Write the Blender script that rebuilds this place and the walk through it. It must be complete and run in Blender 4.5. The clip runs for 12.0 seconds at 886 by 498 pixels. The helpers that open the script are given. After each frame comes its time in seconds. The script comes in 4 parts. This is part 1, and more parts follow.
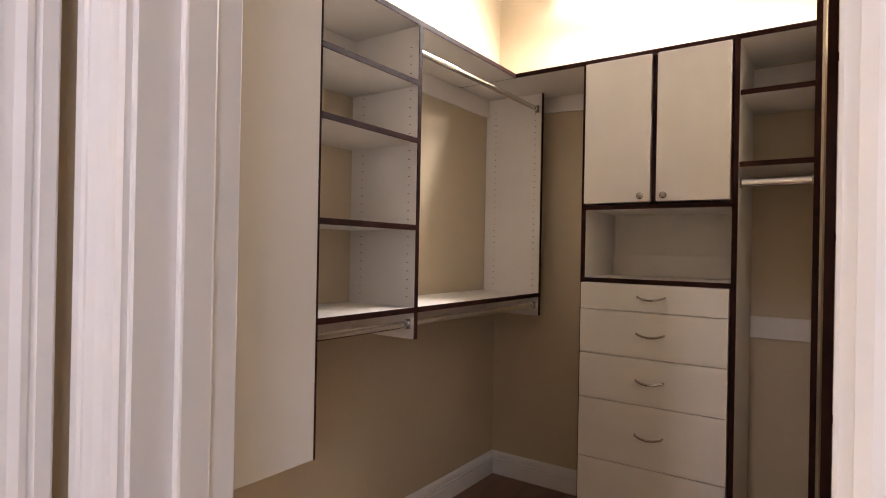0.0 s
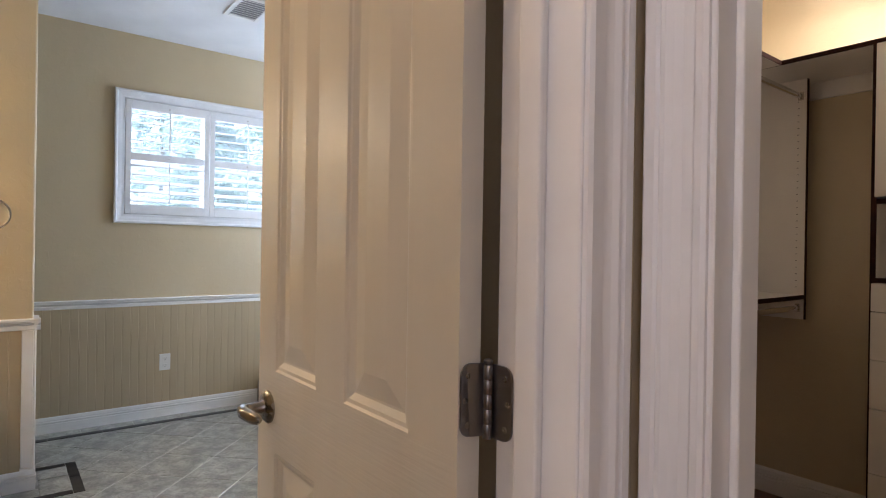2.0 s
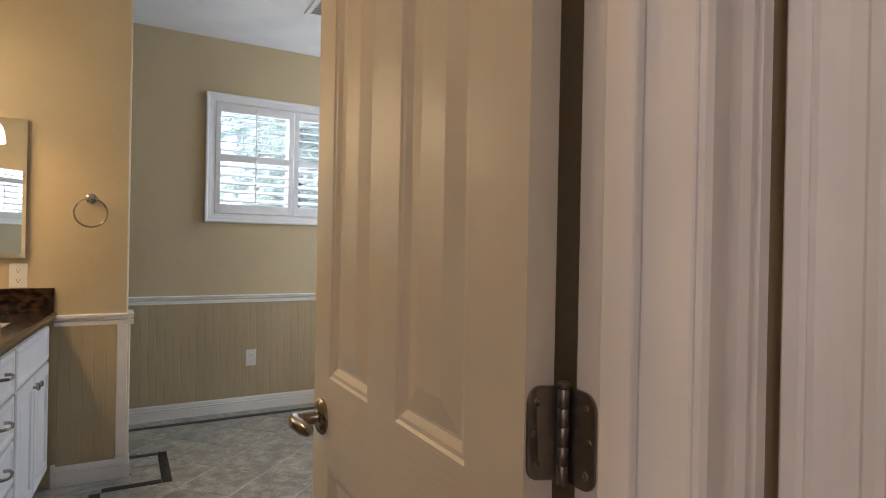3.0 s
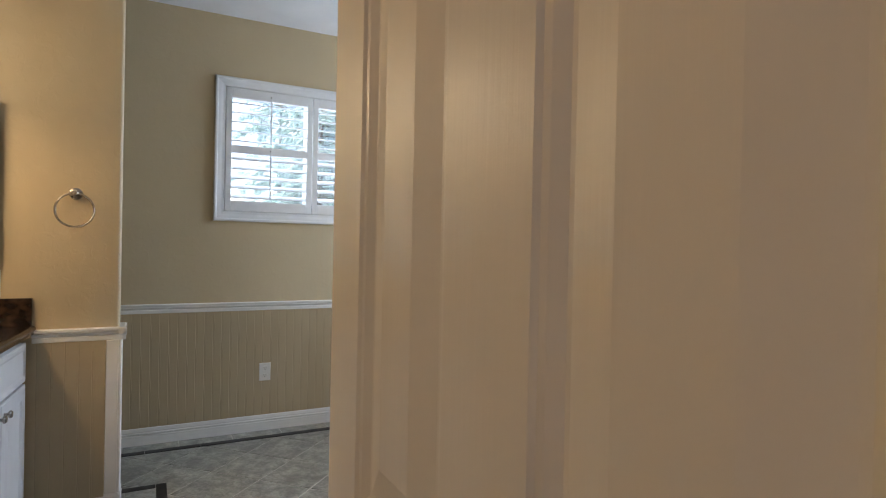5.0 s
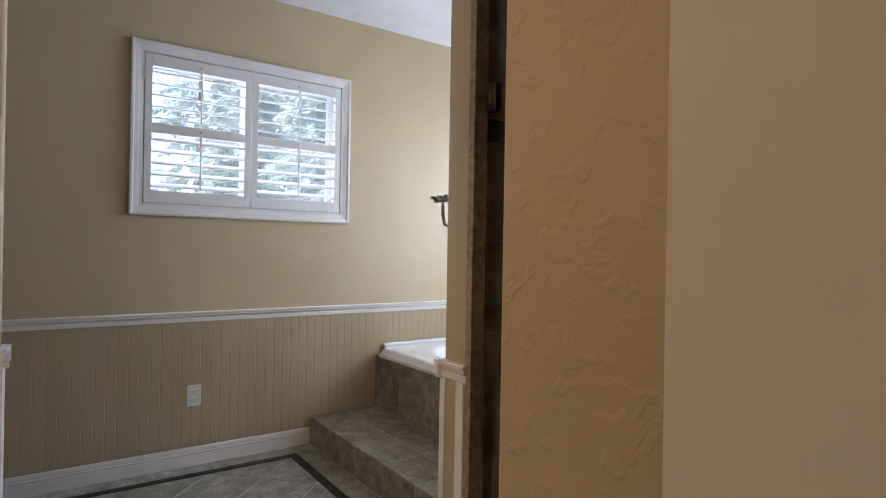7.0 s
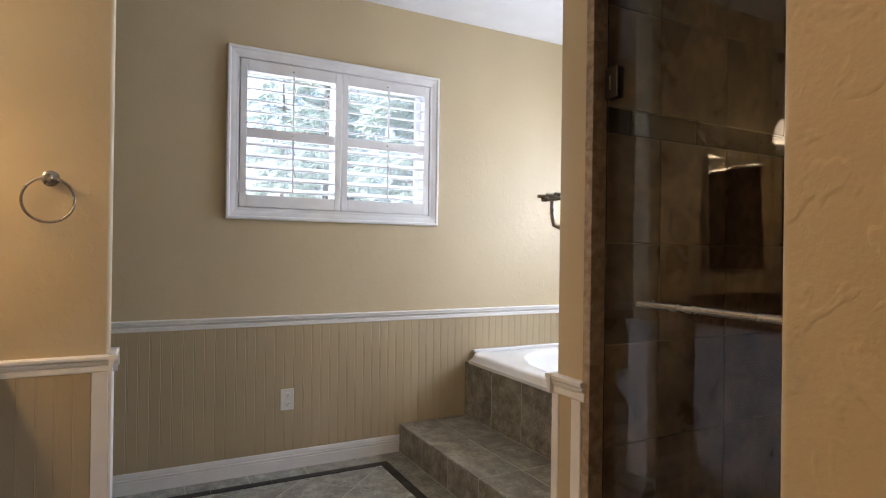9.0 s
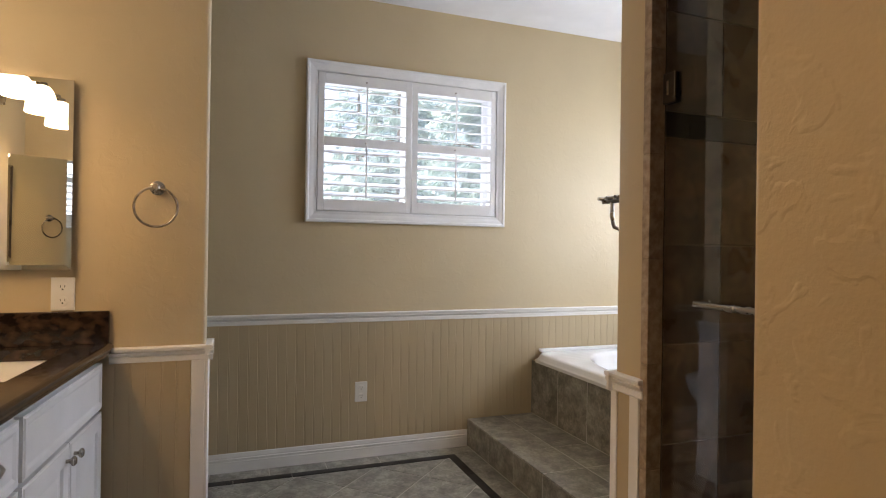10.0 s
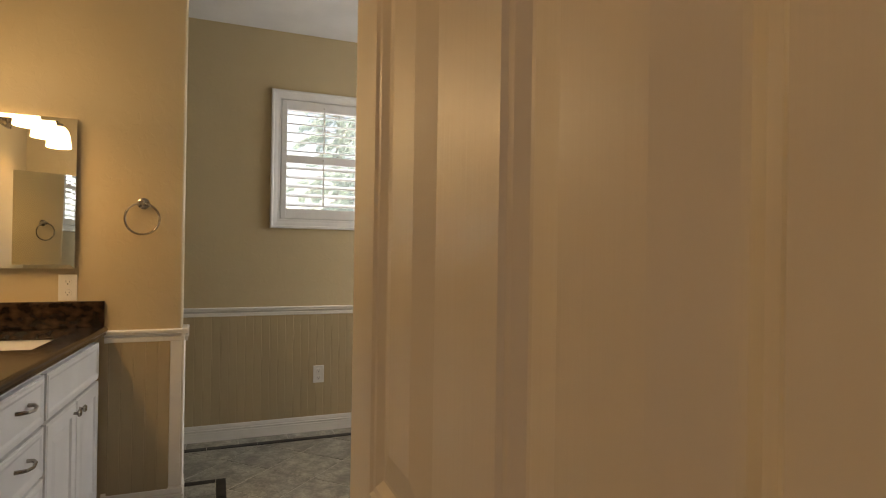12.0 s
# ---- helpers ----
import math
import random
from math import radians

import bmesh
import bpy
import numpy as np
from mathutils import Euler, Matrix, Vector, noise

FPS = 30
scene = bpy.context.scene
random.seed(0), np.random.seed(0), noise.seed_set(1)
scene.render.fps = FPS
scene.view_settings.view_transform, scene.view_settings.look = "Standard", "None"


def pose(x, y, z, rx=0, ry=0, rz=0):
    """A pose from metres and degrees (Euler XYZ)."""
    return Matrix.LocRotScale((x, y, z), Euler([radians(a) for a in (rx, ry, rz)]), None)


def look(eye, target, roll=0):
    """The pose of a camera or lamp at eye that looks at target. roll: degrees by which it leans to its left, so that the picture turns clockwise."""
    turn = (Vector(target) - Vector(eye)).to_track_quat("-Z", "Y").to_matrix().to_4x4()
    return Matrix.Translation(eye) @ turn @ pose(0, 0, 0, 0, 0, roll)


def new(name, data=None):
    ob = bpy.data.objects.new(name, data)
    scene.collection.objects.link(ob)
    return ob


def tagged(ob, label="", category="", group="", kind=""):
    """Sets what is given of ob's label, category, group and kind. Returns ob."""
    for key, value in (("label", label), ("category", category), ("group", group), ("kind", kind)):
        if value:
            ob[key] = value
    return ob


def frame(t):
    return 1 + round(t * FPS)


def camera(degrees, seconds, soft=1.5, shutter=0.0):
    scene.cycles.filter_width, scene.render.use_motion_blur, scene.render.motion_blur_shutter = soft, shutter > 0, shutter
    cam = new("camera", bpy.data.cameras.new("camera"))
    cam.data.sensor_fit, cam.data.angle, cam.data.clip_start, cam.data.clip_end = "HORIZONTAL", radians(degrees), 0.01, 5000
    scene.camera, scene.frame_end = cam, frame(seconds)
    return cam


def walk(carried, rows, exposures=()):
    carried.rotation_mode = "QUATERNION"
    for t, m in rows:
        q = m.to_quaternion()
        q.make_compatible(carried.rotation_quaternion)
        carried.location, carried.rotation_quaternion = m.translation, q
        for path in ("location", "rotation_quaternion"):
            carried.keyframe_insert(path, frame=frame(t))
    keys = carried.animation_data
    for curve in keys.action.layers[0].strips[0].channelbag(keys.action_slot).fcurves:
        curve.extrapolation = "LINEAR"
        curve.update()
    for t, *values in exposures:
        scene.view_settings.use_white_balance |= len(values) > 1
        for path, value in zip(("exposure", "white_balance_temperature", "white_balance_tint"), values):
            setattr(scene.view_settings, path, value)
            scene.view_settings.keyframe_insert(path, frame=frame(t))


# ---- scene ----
cam = camera(75.6, 12.0, soft=1.1)
PATH = [
    (0, (0.5135, 0.372, 1.266), (-0.6298, 2.0124, 1.27), 1.1),
    (0.5, (0.496, 0.2056, 1.259), (-0.7504, 1.7696, 1.267), 1.2),
    (1, (0.44, 0.088, 1.264), (-0.872, 1.597, 1.266), 1.1),
    (1.5, (0.364, 0.037, 1.258), (-1.06, 1.442, 1.258), 1.1),
    (2, (0.321, 0.037, 1.251), (-1.256, 1.267, 1.248), 0.9),
    (2.5, (0.287, 0.07, 1.241), (-1.401, 1.142, 1.234), 0.8),
    (3, (0.218, 0.145, 1.24), (-1.524, 1.128, 1.235), 1.1),
    (5, (-0.242, 0.292, 1.262), (-2.019, 1.21, 1.25), 1.2),
    (5.5, (-0.415, 0.316, 1.226), (-2.173, 1.269, 1.228), 1.1),
    (6, (-0.594, 0.321, 1.209), (-2.32, 1.331, 1.221), 1.1),
    (6.5, (-0.687, 0.309, 1.239), (-2.347, 1.426, 1.238), 1.1),
    (6.7, (-0.71, 0.306, 1.236), (-2.352, 1.449, 1.239), 1.0),
    (8.3, (-0.949, 0.307, 1.23), (-2.622, 1.404, 1.235), 0.8),
    (8.5, (-0.953, 0.31, 1.23), (-2.655, 1.359, 1.235), 0.8),
    (9, (-0.933, 0.292, 1.235), (-2.708, 1.213, 1.242), 0.8),
    (9.5, (-0.886, 0.279, 1.238), (-2.716, 1.087, 1.244), 0.8),
    (10, (-0.826, 0.274, 1.24), (-2.702, 0.966, 1.243), 0.8),
    (10.5, (-0.701, 0.279, 1.239), (-2.594, 0.923, 1.243), 0.8),
    (11, (-0.536, 0.289, 1.25), (-2.43, 0.934, 1.253), 0.8),
    (11.5, (-0.376, 0.325, 1.24), (-2.263, 0.986, 1.241), 0.8),
    (12, (-0.197, 0.323, 1.255), (-2.054, 1.064, 1.262), 0.9),
]
EXPOSURES = [(0.0, 3.05, 5700, 20), (0.8, 2.75, 5650, 19), (1.5, 2.35, 5650, 18), (2.5, 2.05, 6400, 20), (3.0, 1.87, 6650, 19), (5.5, 1.75, 6200, 17),
             (6.5, 1.47, 6350, 23), (8.5, 1.8, 6600, 24), (9.5, 1.78, 6950, 24), (10.5, 1.58, 7300, 23), (11.0, 1.48, 8250, 22), (11.5, 1.48, 8850, 22), (12.0, 1.52, 8750, 21)]
walk(cam, [(t, look(eye, target, roll)) for t, eye, target, roll in PATH], EXPOSURES)

# world, daylight, lamps
world = bpy.data.worlds.new("sky")
scene.world = world
world.use_nodes = True
wn = world.node_tree.nodes
sky = wn.new("ShaderNodeTexSky")
sky.sky_type, sky.sun_disc = "NISHITA", False
sky.sun_elevation, sky.sun_rotation = radians(48), radians(200)
wn["Background"].inputs["Strength"].default_value = 0.15
world.node_tree.links.new(sky.outputs["Color"], wn["Background"].inputs["Color"])


def lamp(name, kind, energy, colour, m, size=0.1, size_y=0.0, spot=0.0):
    data = bpy.data.lights.new(name, kind)
    data.energy, data.color = energy, colour
    if kind == "AREA":
        data.size = size
        if size_y:
            data.shape, data.size_y = "RECTANGLE", size_y
    elif kind == "SUN":
        data.angle = size
    else:
        data.shadow_soft_size = size
        if kind == "SPOT":
            data.spot_size, data.spot_blend = spot, 0.6
    ob = new(name, data)
    ob.matrix_world = m
    return ob


WARM, DAY = (1.0, 0.685, 0.33), (0.68, 0.84, 1.0)
lamp("sun", "SUN", 5.0, (1.0, 0.95, 0.88), look((6, -8, 12), (0, 0, 0)), radians(0.5))
# daylight in the two bathroom windows
lamp("window_daylight", "AREA", 2.6, DAY, look((-4.22, 1.28, 1.85), (0, 1.28, 1.5)), 1.05, 0.75)
lamp("tub_window_daylight", "AREA", 11.5, DAY, look((-3.25, 3.50, 1.62), (-3.25, 0, 1.2)), 1.2, 0.95)
# vanity bulbs, one to a shade
for vx in (-2.90, -2.63, -2.36, -2.09):
    lamp("vanity_bulb", "SPOT", 1.4, WARM, look((vx, -0.585, 1.92), (vx, -0.58, 0)), 0.035, spot=radians(168))
# recessed cans added out of view as fill in the entry bay and the hall; the closet's ceiling tube; an unseen area lamp
# for daylight from the bedroom side of the hall
lamp("bath_fill", "SPOT", 5.0, WARM, look((-1.40, -0.50, 2.66), (-1.40, -0.495, 0)), 0.06, spot=radians(150))
lamp("closet_tube", "AREA", 5.8, (1.0, 0.90, 0.74), look((-0.16, 3.0, 2.605), (-0.25, 1.7, 1.2)), 1.15, 0.10)
lamp("hall_fill", "SPOT", 10, (1.0, 0.90, 0.84), look((0.07, -1.05, 2.66), (0.3, -0.4, 0)), 0.08, spot=radians(150))
lamp("hall_daylight", "AREA", 3.1, (0.94, 0.93, 1.0), look((1.66, -0.78, 1.55), (-0.2, 0.2, 1.2)), 1.2, 1.6)

# materials


def material(name, colour, rough=0.5, metal=0.0, second=None, scale=6.0, detail=4.0, bump=0.0, bump_scale=120.0,
             stretch=(1, 1, 1), contrast=(0.35, 0.65), per_piece=0.0, coat=0.0, rough_var=0.0, bump_dist=0.002):
    m = bpy.data.materials.new(name)
    m.use_nodes = True
    n, l = m.node_tree.nodes, m.node_tree.links
    b = n["Principled BSDF"]
    b.inputs["Base Color"].default_value = (*colour, 1)
    b.inputs["Roughness"].default_value, b.inputs["Metallic"].default_value = rough, metal
    b.inputs["Coat Weight"].default_value = coat
    geo = n.new("ShaderNodeNewGeometry")
    mapping = n.new("ShaderNodeMapping")
    mapping.inputs["Scale"].default_value = stretch
    l.new(geo.outputs["Position"], mapping.inputs["Vector"])
    big = n.new("ShaderNodeTexNoise")
    big.inputs["Scale"].default_value, big.inputs["Detail"].default_value = scale, detail
    l.new(mapping.outputs["Vector"], big.inputs["Vector"])
    ramp = n.new("ShaderNodeValToRGB")
    ramp.color_ramp.elements[0].position, ramp.color_ramp.elements[1].position = contrast
    ramp.color_ramp.elements[0].color = (*colour, 1)
    ramp.color_ramp.elements[1].color = (*(second or [c * 0.93 for c in colour]), 1)
    l.new(big.outputs["Fac"], ramp.inputs["Fac"])
    out = ramp.outputs["Color"]
    if per_piece:
        info = n.new("ShaderNodeObjectInfo")
        span = n.new("ShaderNodeMapRange")
        span.inputs["To Min"].default_value, span.inputs["To Max"].default_value = 1 - per_piece, 1 + per_piece
        l.new(info.outputs["Random"], span.inputs["Value"])
        hsv = n.new("ShaderNodeHueSaturation")
        l.new(span.outputs["Result"], hsv.inputs["Value"])
        l.new(out, hsv.inputs["Color"])
        out = hsv.outputs["Color"]
    l.new(out, b.inputs["Base Color"])
    if rough_var:
        rr = n.new("ShaderNodeMapRange")
        rr.inputs["To Min"].default_value, rr.inputs["To Max"].default_value = rough - rough_var, rough + rough_var
        l.new(big.outputs["Fac"], rr.inputs["Value"])
        l.new(rr.outputs["Result"], b.inputs["Roughness"])
    if bump:
        fine = n.new("ShaderNodeTexNoise")
        fine.inputs["Scale"].default_value, fine.inputs["Detail"].default_value = bump_scale, 3
        l.new(mapping.outputs["Vector"], fine.inputs["Vector"])
        bp = n.new("ShaderNodeBump")
        bp.inputs["Strength"].default_value, bp.inputs["Distance"].default_value = bump, bump_dist
        l.new(fine.outputs["Fac"], bp.inputs["Height"])
        l.new(bp.outputs["Normal"], b.inputs["Normal"])
    return m


def trowelled(name, colour, second, strength=0.5):
    """Painted plaster with a hand-trowelled skip texture: raised flat patches with torn edges over a fine orange peel."""
    m = material(name, colour, 0.55, second=second, scale=2.2, bump=0.3, bump_scale=260, bump_dist=0.001)
    n, l = m.node_tree.nodes, m.node_tree.links
    geo = next(k for k in n if k.type == "NEW_GEOMETRY")
    warp = n.new("ShaderNodeTexNoise")
    warp.inputs["Scale"].default_value, warp.inputs["Detail"].default_value = 23, 3.0
    warp.inputs["Distortion"].default_value = 0.5
    l.new(geo.outputs["Position"], warp.inputs["Vector"])
    ramp = n.new("ShaderNodeValToRGB")
    ramp.color_ramp.elements[0].position, ramp.color_ramp.elements[1].position = 0.53, 0.60
    l.new(warp.outputs["Fac"], ramp.inputs["Fac"])
    bp2 = n.new("ShaderNodeBump")
    bp2.inputs["Strength"].default_value, bp2.inputs["Distance"].default_value = strength, 0.0022
    l.new(ramp.outputs["Color"], bp2.inputs["Height"])
    bp1 = next(k for k in n if k.type == "BUMP" and k != bp2)
    l.new(bp1.outputs["Normal"], bp2.inputs["Normal"])
    l.new(bp2.outputs["Normal"], n["Principled BSDF"].inputs["Normal"])
    return m


def stone(name, dark, light, rough, scale, per_piece):
    """Mottled stone-look tile: clouds, fine speckle and thin pale veins, differing from piece to piece."""
    m = material(name, dark, rough, second=light, scale=scale * 0.35, detail=12, contrast=(0.36, 0.68), bump=0.25, bump_scale=70, per_piece=per_piece, rough_var=0.10)
    n, l = m.node_tree.nodes, m.node_tree.links
    geo = next(k for k in n if k.type == "NEW_GEOMETRY")
    info = n.new("ShaderNodeObjectInfo")
    shift = n.new("ShaderNodeVectorMath")
    shift.operation = "MULTIPLY_ADD"
    shift.inputs[1].default_value = (7.0, 11.0, 5.0)
    l.new(info.outputs["Random"], shift.inputs[0])
    l.new(geo.outputs["Position"], shift.inputs[2])
    mapping = next(k for k in n if k.type == "MAPPING")
    l.new(shift.outputs["Vector"], mapping.inputs["Vector"])
    fine = n.new("ShaderNodeTexNoise")
    fine.inputs["Scale"].default_value, fine.inputs["Detail"].default_value, fine.inputs["Roughness"].default_value = scale, 13, 0.68
    fine.inputs["Distortion"].default_value = 1.2
    l.new(mapping.outputs["Vector"], fine.inputs["Vector"])
    ramp = n.new("ShaderNodeValToRGB")
    e = ramp.color_ramp.elements
    e[0].position, e[0].color = 0.40, (0.38, 0.38, 0.38, 1)
    e[1].position, e[1].color = 0.60, (1.0, 1.0, 1.0, 1)
    l.new(fine.outputs["Fac"], ramp.inputs["Fac"])
    mix = n.new("ShaderNodeMix")
    mix.data_type, mix.blend_type = "RGBA", "MULTIPLY"
    mix.inputs["Factor"].default_value = 0.65
    b = n["Principled BSDF"]
    was = b.inputs["Base Color"].links[0].from_socket
    l.new(was, mix.inputs["A"])
    l.new(ramp.outputs["Color"], mix.inputs["B"])
    l.new(mix.outputs["Result"], b.inputs["Base Color"])
    return m


def glow(name, colour, strength):
    m = bpy.data.materials.new(name)
    m.use_nodes = True
    b = m.node_tree.nodes["Principled BSDF"]
    b.inputs["Base Color"].default_value = (0.9, 0.87, 0.8, 1)
    b.inputs["Emission Color"].default_value = (*colour, 1)
    b.inputs["Emission Strength"].default_value = strength
    b.inputs["Roughness"].default_value = 0.3
    return m


def glass(name, tint):
    m = bpy.data.materials.new(name)
    m.use_nodes = True
    b = m.node_tree.nodes["Principled BSDF"]
    b.inputs["Base Color"].default_value = (*tint, 1)
    b.inputs["Transmission Weight"].default_value, b.inputs["Roughness"].default_value, b.inputs["IOR"].default_value = 1.0, 0.0, 1.5
    return m


M_WALL = trowelled("tan_plaster", (0.550, 0.442, 0.278), (0.520, 0.415, 0.260), 0.14)
M_WALLROUGH = trowelled("tan_plaster_coarse", (0.550, 0.442, 0.278), (0.520, 0.415, 0.260), 0.27)
M_CLOSET = trowelled("closet_plaster", (0.56, 0.46, 0.31), (0.53, 0.44, 0.29), 0.12)
M_BEAD = material("tan_beadboard_paint", (0.465, 0.368, 0.230), 0.42, second=(0.435, 0.342, 0.212), scale=3, bump=0.15, bump_scale=90, stretch=(1, 1, 0.2), per_piece=0.03)
M_WHITE = material("white_trim_paint", (0.80, 0.78, 0.75), 0.45, second=(0.76, 0.74, 0.71), scale=9, bump=0.08, bump_scale=70)
M_DOOR = material("embossed_door_paint", (0.80, 0.742, 0.615), 0.32, second=(0.77, 0.712, 0.585), scale=5, bump=0.29, bump_scale=85, stretch=(2.2, 2.2, 0.09), bump_dist=0.0010)
n, l = M_DOOR.node_tree.nodes, M_DOOR.node_tree.links
geo = next(k for k in n if k.type == "NEW_GEOMETRY")
along = n.new("ShaderNodeMapping")
along.inputs["Scale"].default_value, along.inputs["Rotation"].default_value = (0.12, 2.2, 2.2), (0, radians(6), 0)
l.new(geo.outputs["Position"], along.inputs["Vector"])
grain = n.new("ShaderNodeTexNoise")
grain.inputs["Scale"].default_value, grain.inputs["Detail"].default_value = 85, 3
l.new(along.outputs["Vector"], grain.inputs["Vector"])
split = n.new("ShaderNodeSeparateXYZ")
l.new(geo.outputs["Position"], split.inputs["Vector"])
off = n.new("ShaderNodeMath")  # the lock rail's grain runs across the door
off.operation, off.inputs[1].default_value, off.inputs[2].default_value = "COMPARE", 0.9195, 0.0765
l.new(split.outputs["Z"], off.inputs[0])
pick = n.new("ShaderNodeMix")
bump = next(k for k in n if k.type == "BUMP")
l.new(off.outputs["Value"], pick.inputs["Factor"])
l.new(bump.inputs["Height"].links[0].from_socket, pick.inputs["A"])
deeper = n.new("ShaderNodeMath")
deeper.operation, deeper.inputs[1].default_value = "MULTIPLY", 2.2
l.new(grain.outputs["Fac"], deeper.inputs[0])
l.new(deeper.outputs["Value"], pick.inputs["B"])
l.new(pick.outputs["Result"], bump.inputs["Height"])
M_CEIL = material("white_ceiling_paint", (0.80, 0.80, 0.80), 0.8, scale=4, bump=0.3, bump_scale=180)
M_TILE = stone("slate_green_floor_tile", (0.225, 0.218, 0.185), (0.46, 0.44, 0.385), 0.34, 30, 0.07)
M_STEPTILE = stone("dark_slate_step_tile", (0.195, 0.18, 0.145), (0.43, 0.40, 0.33), 0.36, 34, 0.10)
M_GROUT = material("grey_grout", (0.58, 0.56, 0.51), 0.9, scale=20, bump=0.4, bump_scale=300)
M_BLACK = material("black_border_tile", (0.014, 0.013, 0.012), 0.40, second=(0.034, 0.031, 0.028), scale=16, detail=6, per_piece=0.1)
M_BLACK.node_tree.nodes["Principled BSDF"].inputs["Specular IOR Level"].default_value = 0.2
M_SHTILE = stone("brown_shower_tile", (0.14, 0.088, 0.058), (0.31, 0.215, 0.145), 0.30, 15, 0.10)
M_SHEDGE = material("tumbled_edge_tile", (0.42, 0.33, 0.24), 0.6, second=(0.25, 0.175, 0.12), scale=40, detail=6, bump=0.6, bump_scale=120, per_piece=0.12)
M_SHGROUT = material("tan_shower_grout", (0.27, 0.21, 0.15), 0.9, scale=20)
M_STRIP = material("black_glass_strip", (0.010, 0.009, 0.009), 0.08, second=(0.02, 0.018, 0.018), scale=10, per_piece=0.2)
M_STRIP.node_tree.nodes["Principled BSDF"].inputs["Specular IOR Level"].default_value = 0.2
M_WOOD = material("brown_wood_floor", (0.115, 0.048, 0.022), 0.30, second=(0.20, 0.09, 0.042), scale=5, detail=8, stretch=(5, 0.5, 1), contrast=(0.3, 0.7), bump=0.12, bump_scale=40, per_piece=0.18)
M_MELAMINE = material("almond_melamine", (0.74, 0.70, 0.645), 0.38, second=(0.71, 0.67, 0.61), scale=5, bump=0.05, bump_scale=200)
M_EDGE = material("dark_cherry_edge", (0.018, 0.0065, 0.005), 0.50, second=(0.032, 0.011, 0.008), scale=14, stretch=(1, 1, 1), bump=0.06, bump_scale=80)
M_EDGE.node_tree.nodes["Principled BSDF"].inputs["Specular IOR Level"].default_value = 0.06
M_NICKEL = material("satin_nickel", (0.40, 0.365, 0.32), 0.27, 1.0, scale=8, rough_var=0.02)
M_HINGE = material("brushed_steel", (0.30, 0.285, 0.28), 0.34, 1.0, scale=40, rough_var=0.08, bump=0.05, bump_scale=200)
M_BRONZE = material("dark_bronze", (0.09, 0.075, 0.065), 0.30, 1.0, scale=40, rough_var=0.08)
M_CHROME = material("chrome_tube", (0.78, 0.77, 0.76), 0.14, 1.0, scale=30, rough_var=0.04)
# near-black colour for the shade inside the peg holes
M_HOLE = material("dark_hole", (0.03, 0.028, 0.026), 0.5, 0.6)
# darker grey holds the shade behind the vent slats
M_VENT = material("shaded_vent_metal", (0.30, 0.30, 0.30), 0.6)
M_CABINET = material("white_cabinet_paint", (0.74, 0.73, 0.72), 0.34, second=(0.70, 0.69, 0.68), scale=7, bump=0.06, bump_scale=80)
M_MARBLE = material("dark_emperador_marble", (0.016, 0.009, 0.006), 0.16, second=(0.07, 0.038, 0.023), stretch=(1.4, 0.7, 1), scale=38, detail=15, contrast=(0.42, 0.74), rough_var=0.10)
M_PORCELAIN = material("white_porcelain", (0.83, 0.83, 0.82), 0.10, scale=5, coat=0.3)
M_PLASTIC = material("white_outlet_plastic", (0.78, 0.77, 0.74), 0.35, scale=10)
M_SLOT = material("outlet_slot", (0.02, 0.02, 0.02), 0.6)
M_SHUTTER = material("white_shutter_paint", (0.82, 0.82, 0.82), 0.35, scale=9)
M_GLOW = glow("lit_opal_shade", (1.0, 0.83, 0.54), 1.7)
M_TUBE = glow("lit_diffuser", (1.0, 0.91, 0.76), 1.2)
# glowing lens of the added, unseen ceiling cans
M_CAN = glow("added_ceiling_can", (1.0, 0.86, 0.68), 12.0)
M_MIRROR = material("silvered_mirror", (0.86, 0.88, 0.86), 0.0, 1.0, second=(0.86, 0.88, 0.86))
M_GLASS = glass("clear_window_glass", (0.97, 0.99, 0.98))
n, l = M_GLASS.node_tree.nodes, M_GLASS.node_tree.links
haze, haze_mix = n.new("ShaderNodeBsdfTranslucent"), n.new("ShaderNodeMixShader")  # flare haze put into the pane's colour: it scatters a little of the sky's light
haze.inputs["Color"].default_value, haze_mix.inputs["Fac"].default_value = (0.84, 0.92, 0.97, 1), 0.10
l.new(n["Principled BSDF"].outputs["BSDF"], haze_mix.inputs[1])
l.new(haze.outputs["BSDF"], haze_mix.inputs[2])
l.new(haze_mix.outputs["Shader"], n["Material Output"].inputs["Surface"])
M_SHGLASS = glass("shower_glass", (0.86, 0.88, 0.86))
M_LEAF = material("garden_leaf", (0.12, 0.165, 0.155), 0.5, second=(0.14, 0.18, 0.17), scale=3)
n, l = M_LEAF.node_tree.nodes, M_LEAF.node_tree.links
lit, both = n.new("ShaderNodeBsdfTranslucent"), n.new("ShaderNodeMixShader")
lit.inputs["Color"].default_value, both.inputs["Fac"].default_value = (0.62, 0.78, 0.74, 1), 0.6
l.new(n["Principled BSDF"].outputs["BSDF"], both.inputs[1])
l.new(lit.outputs["BSDF"], both.inputs[2])
l.new(both.outputs["Shader"], n["Material Output"].inputs["Surface"])
M_BARK = material("bark", (0.09, 0.06, 0.04), 0.9, second=(0.15, 0.10, 0.07), scale=8, bump=0.8, bump_scale=30)
M_GROUND = material("garden_ground", (0.10, 0.12, 0.05), 0.95, second=(0.18, 0.17, 0.10), scale=1.5, bump=0.5, bump_scale=20)

# building helpers


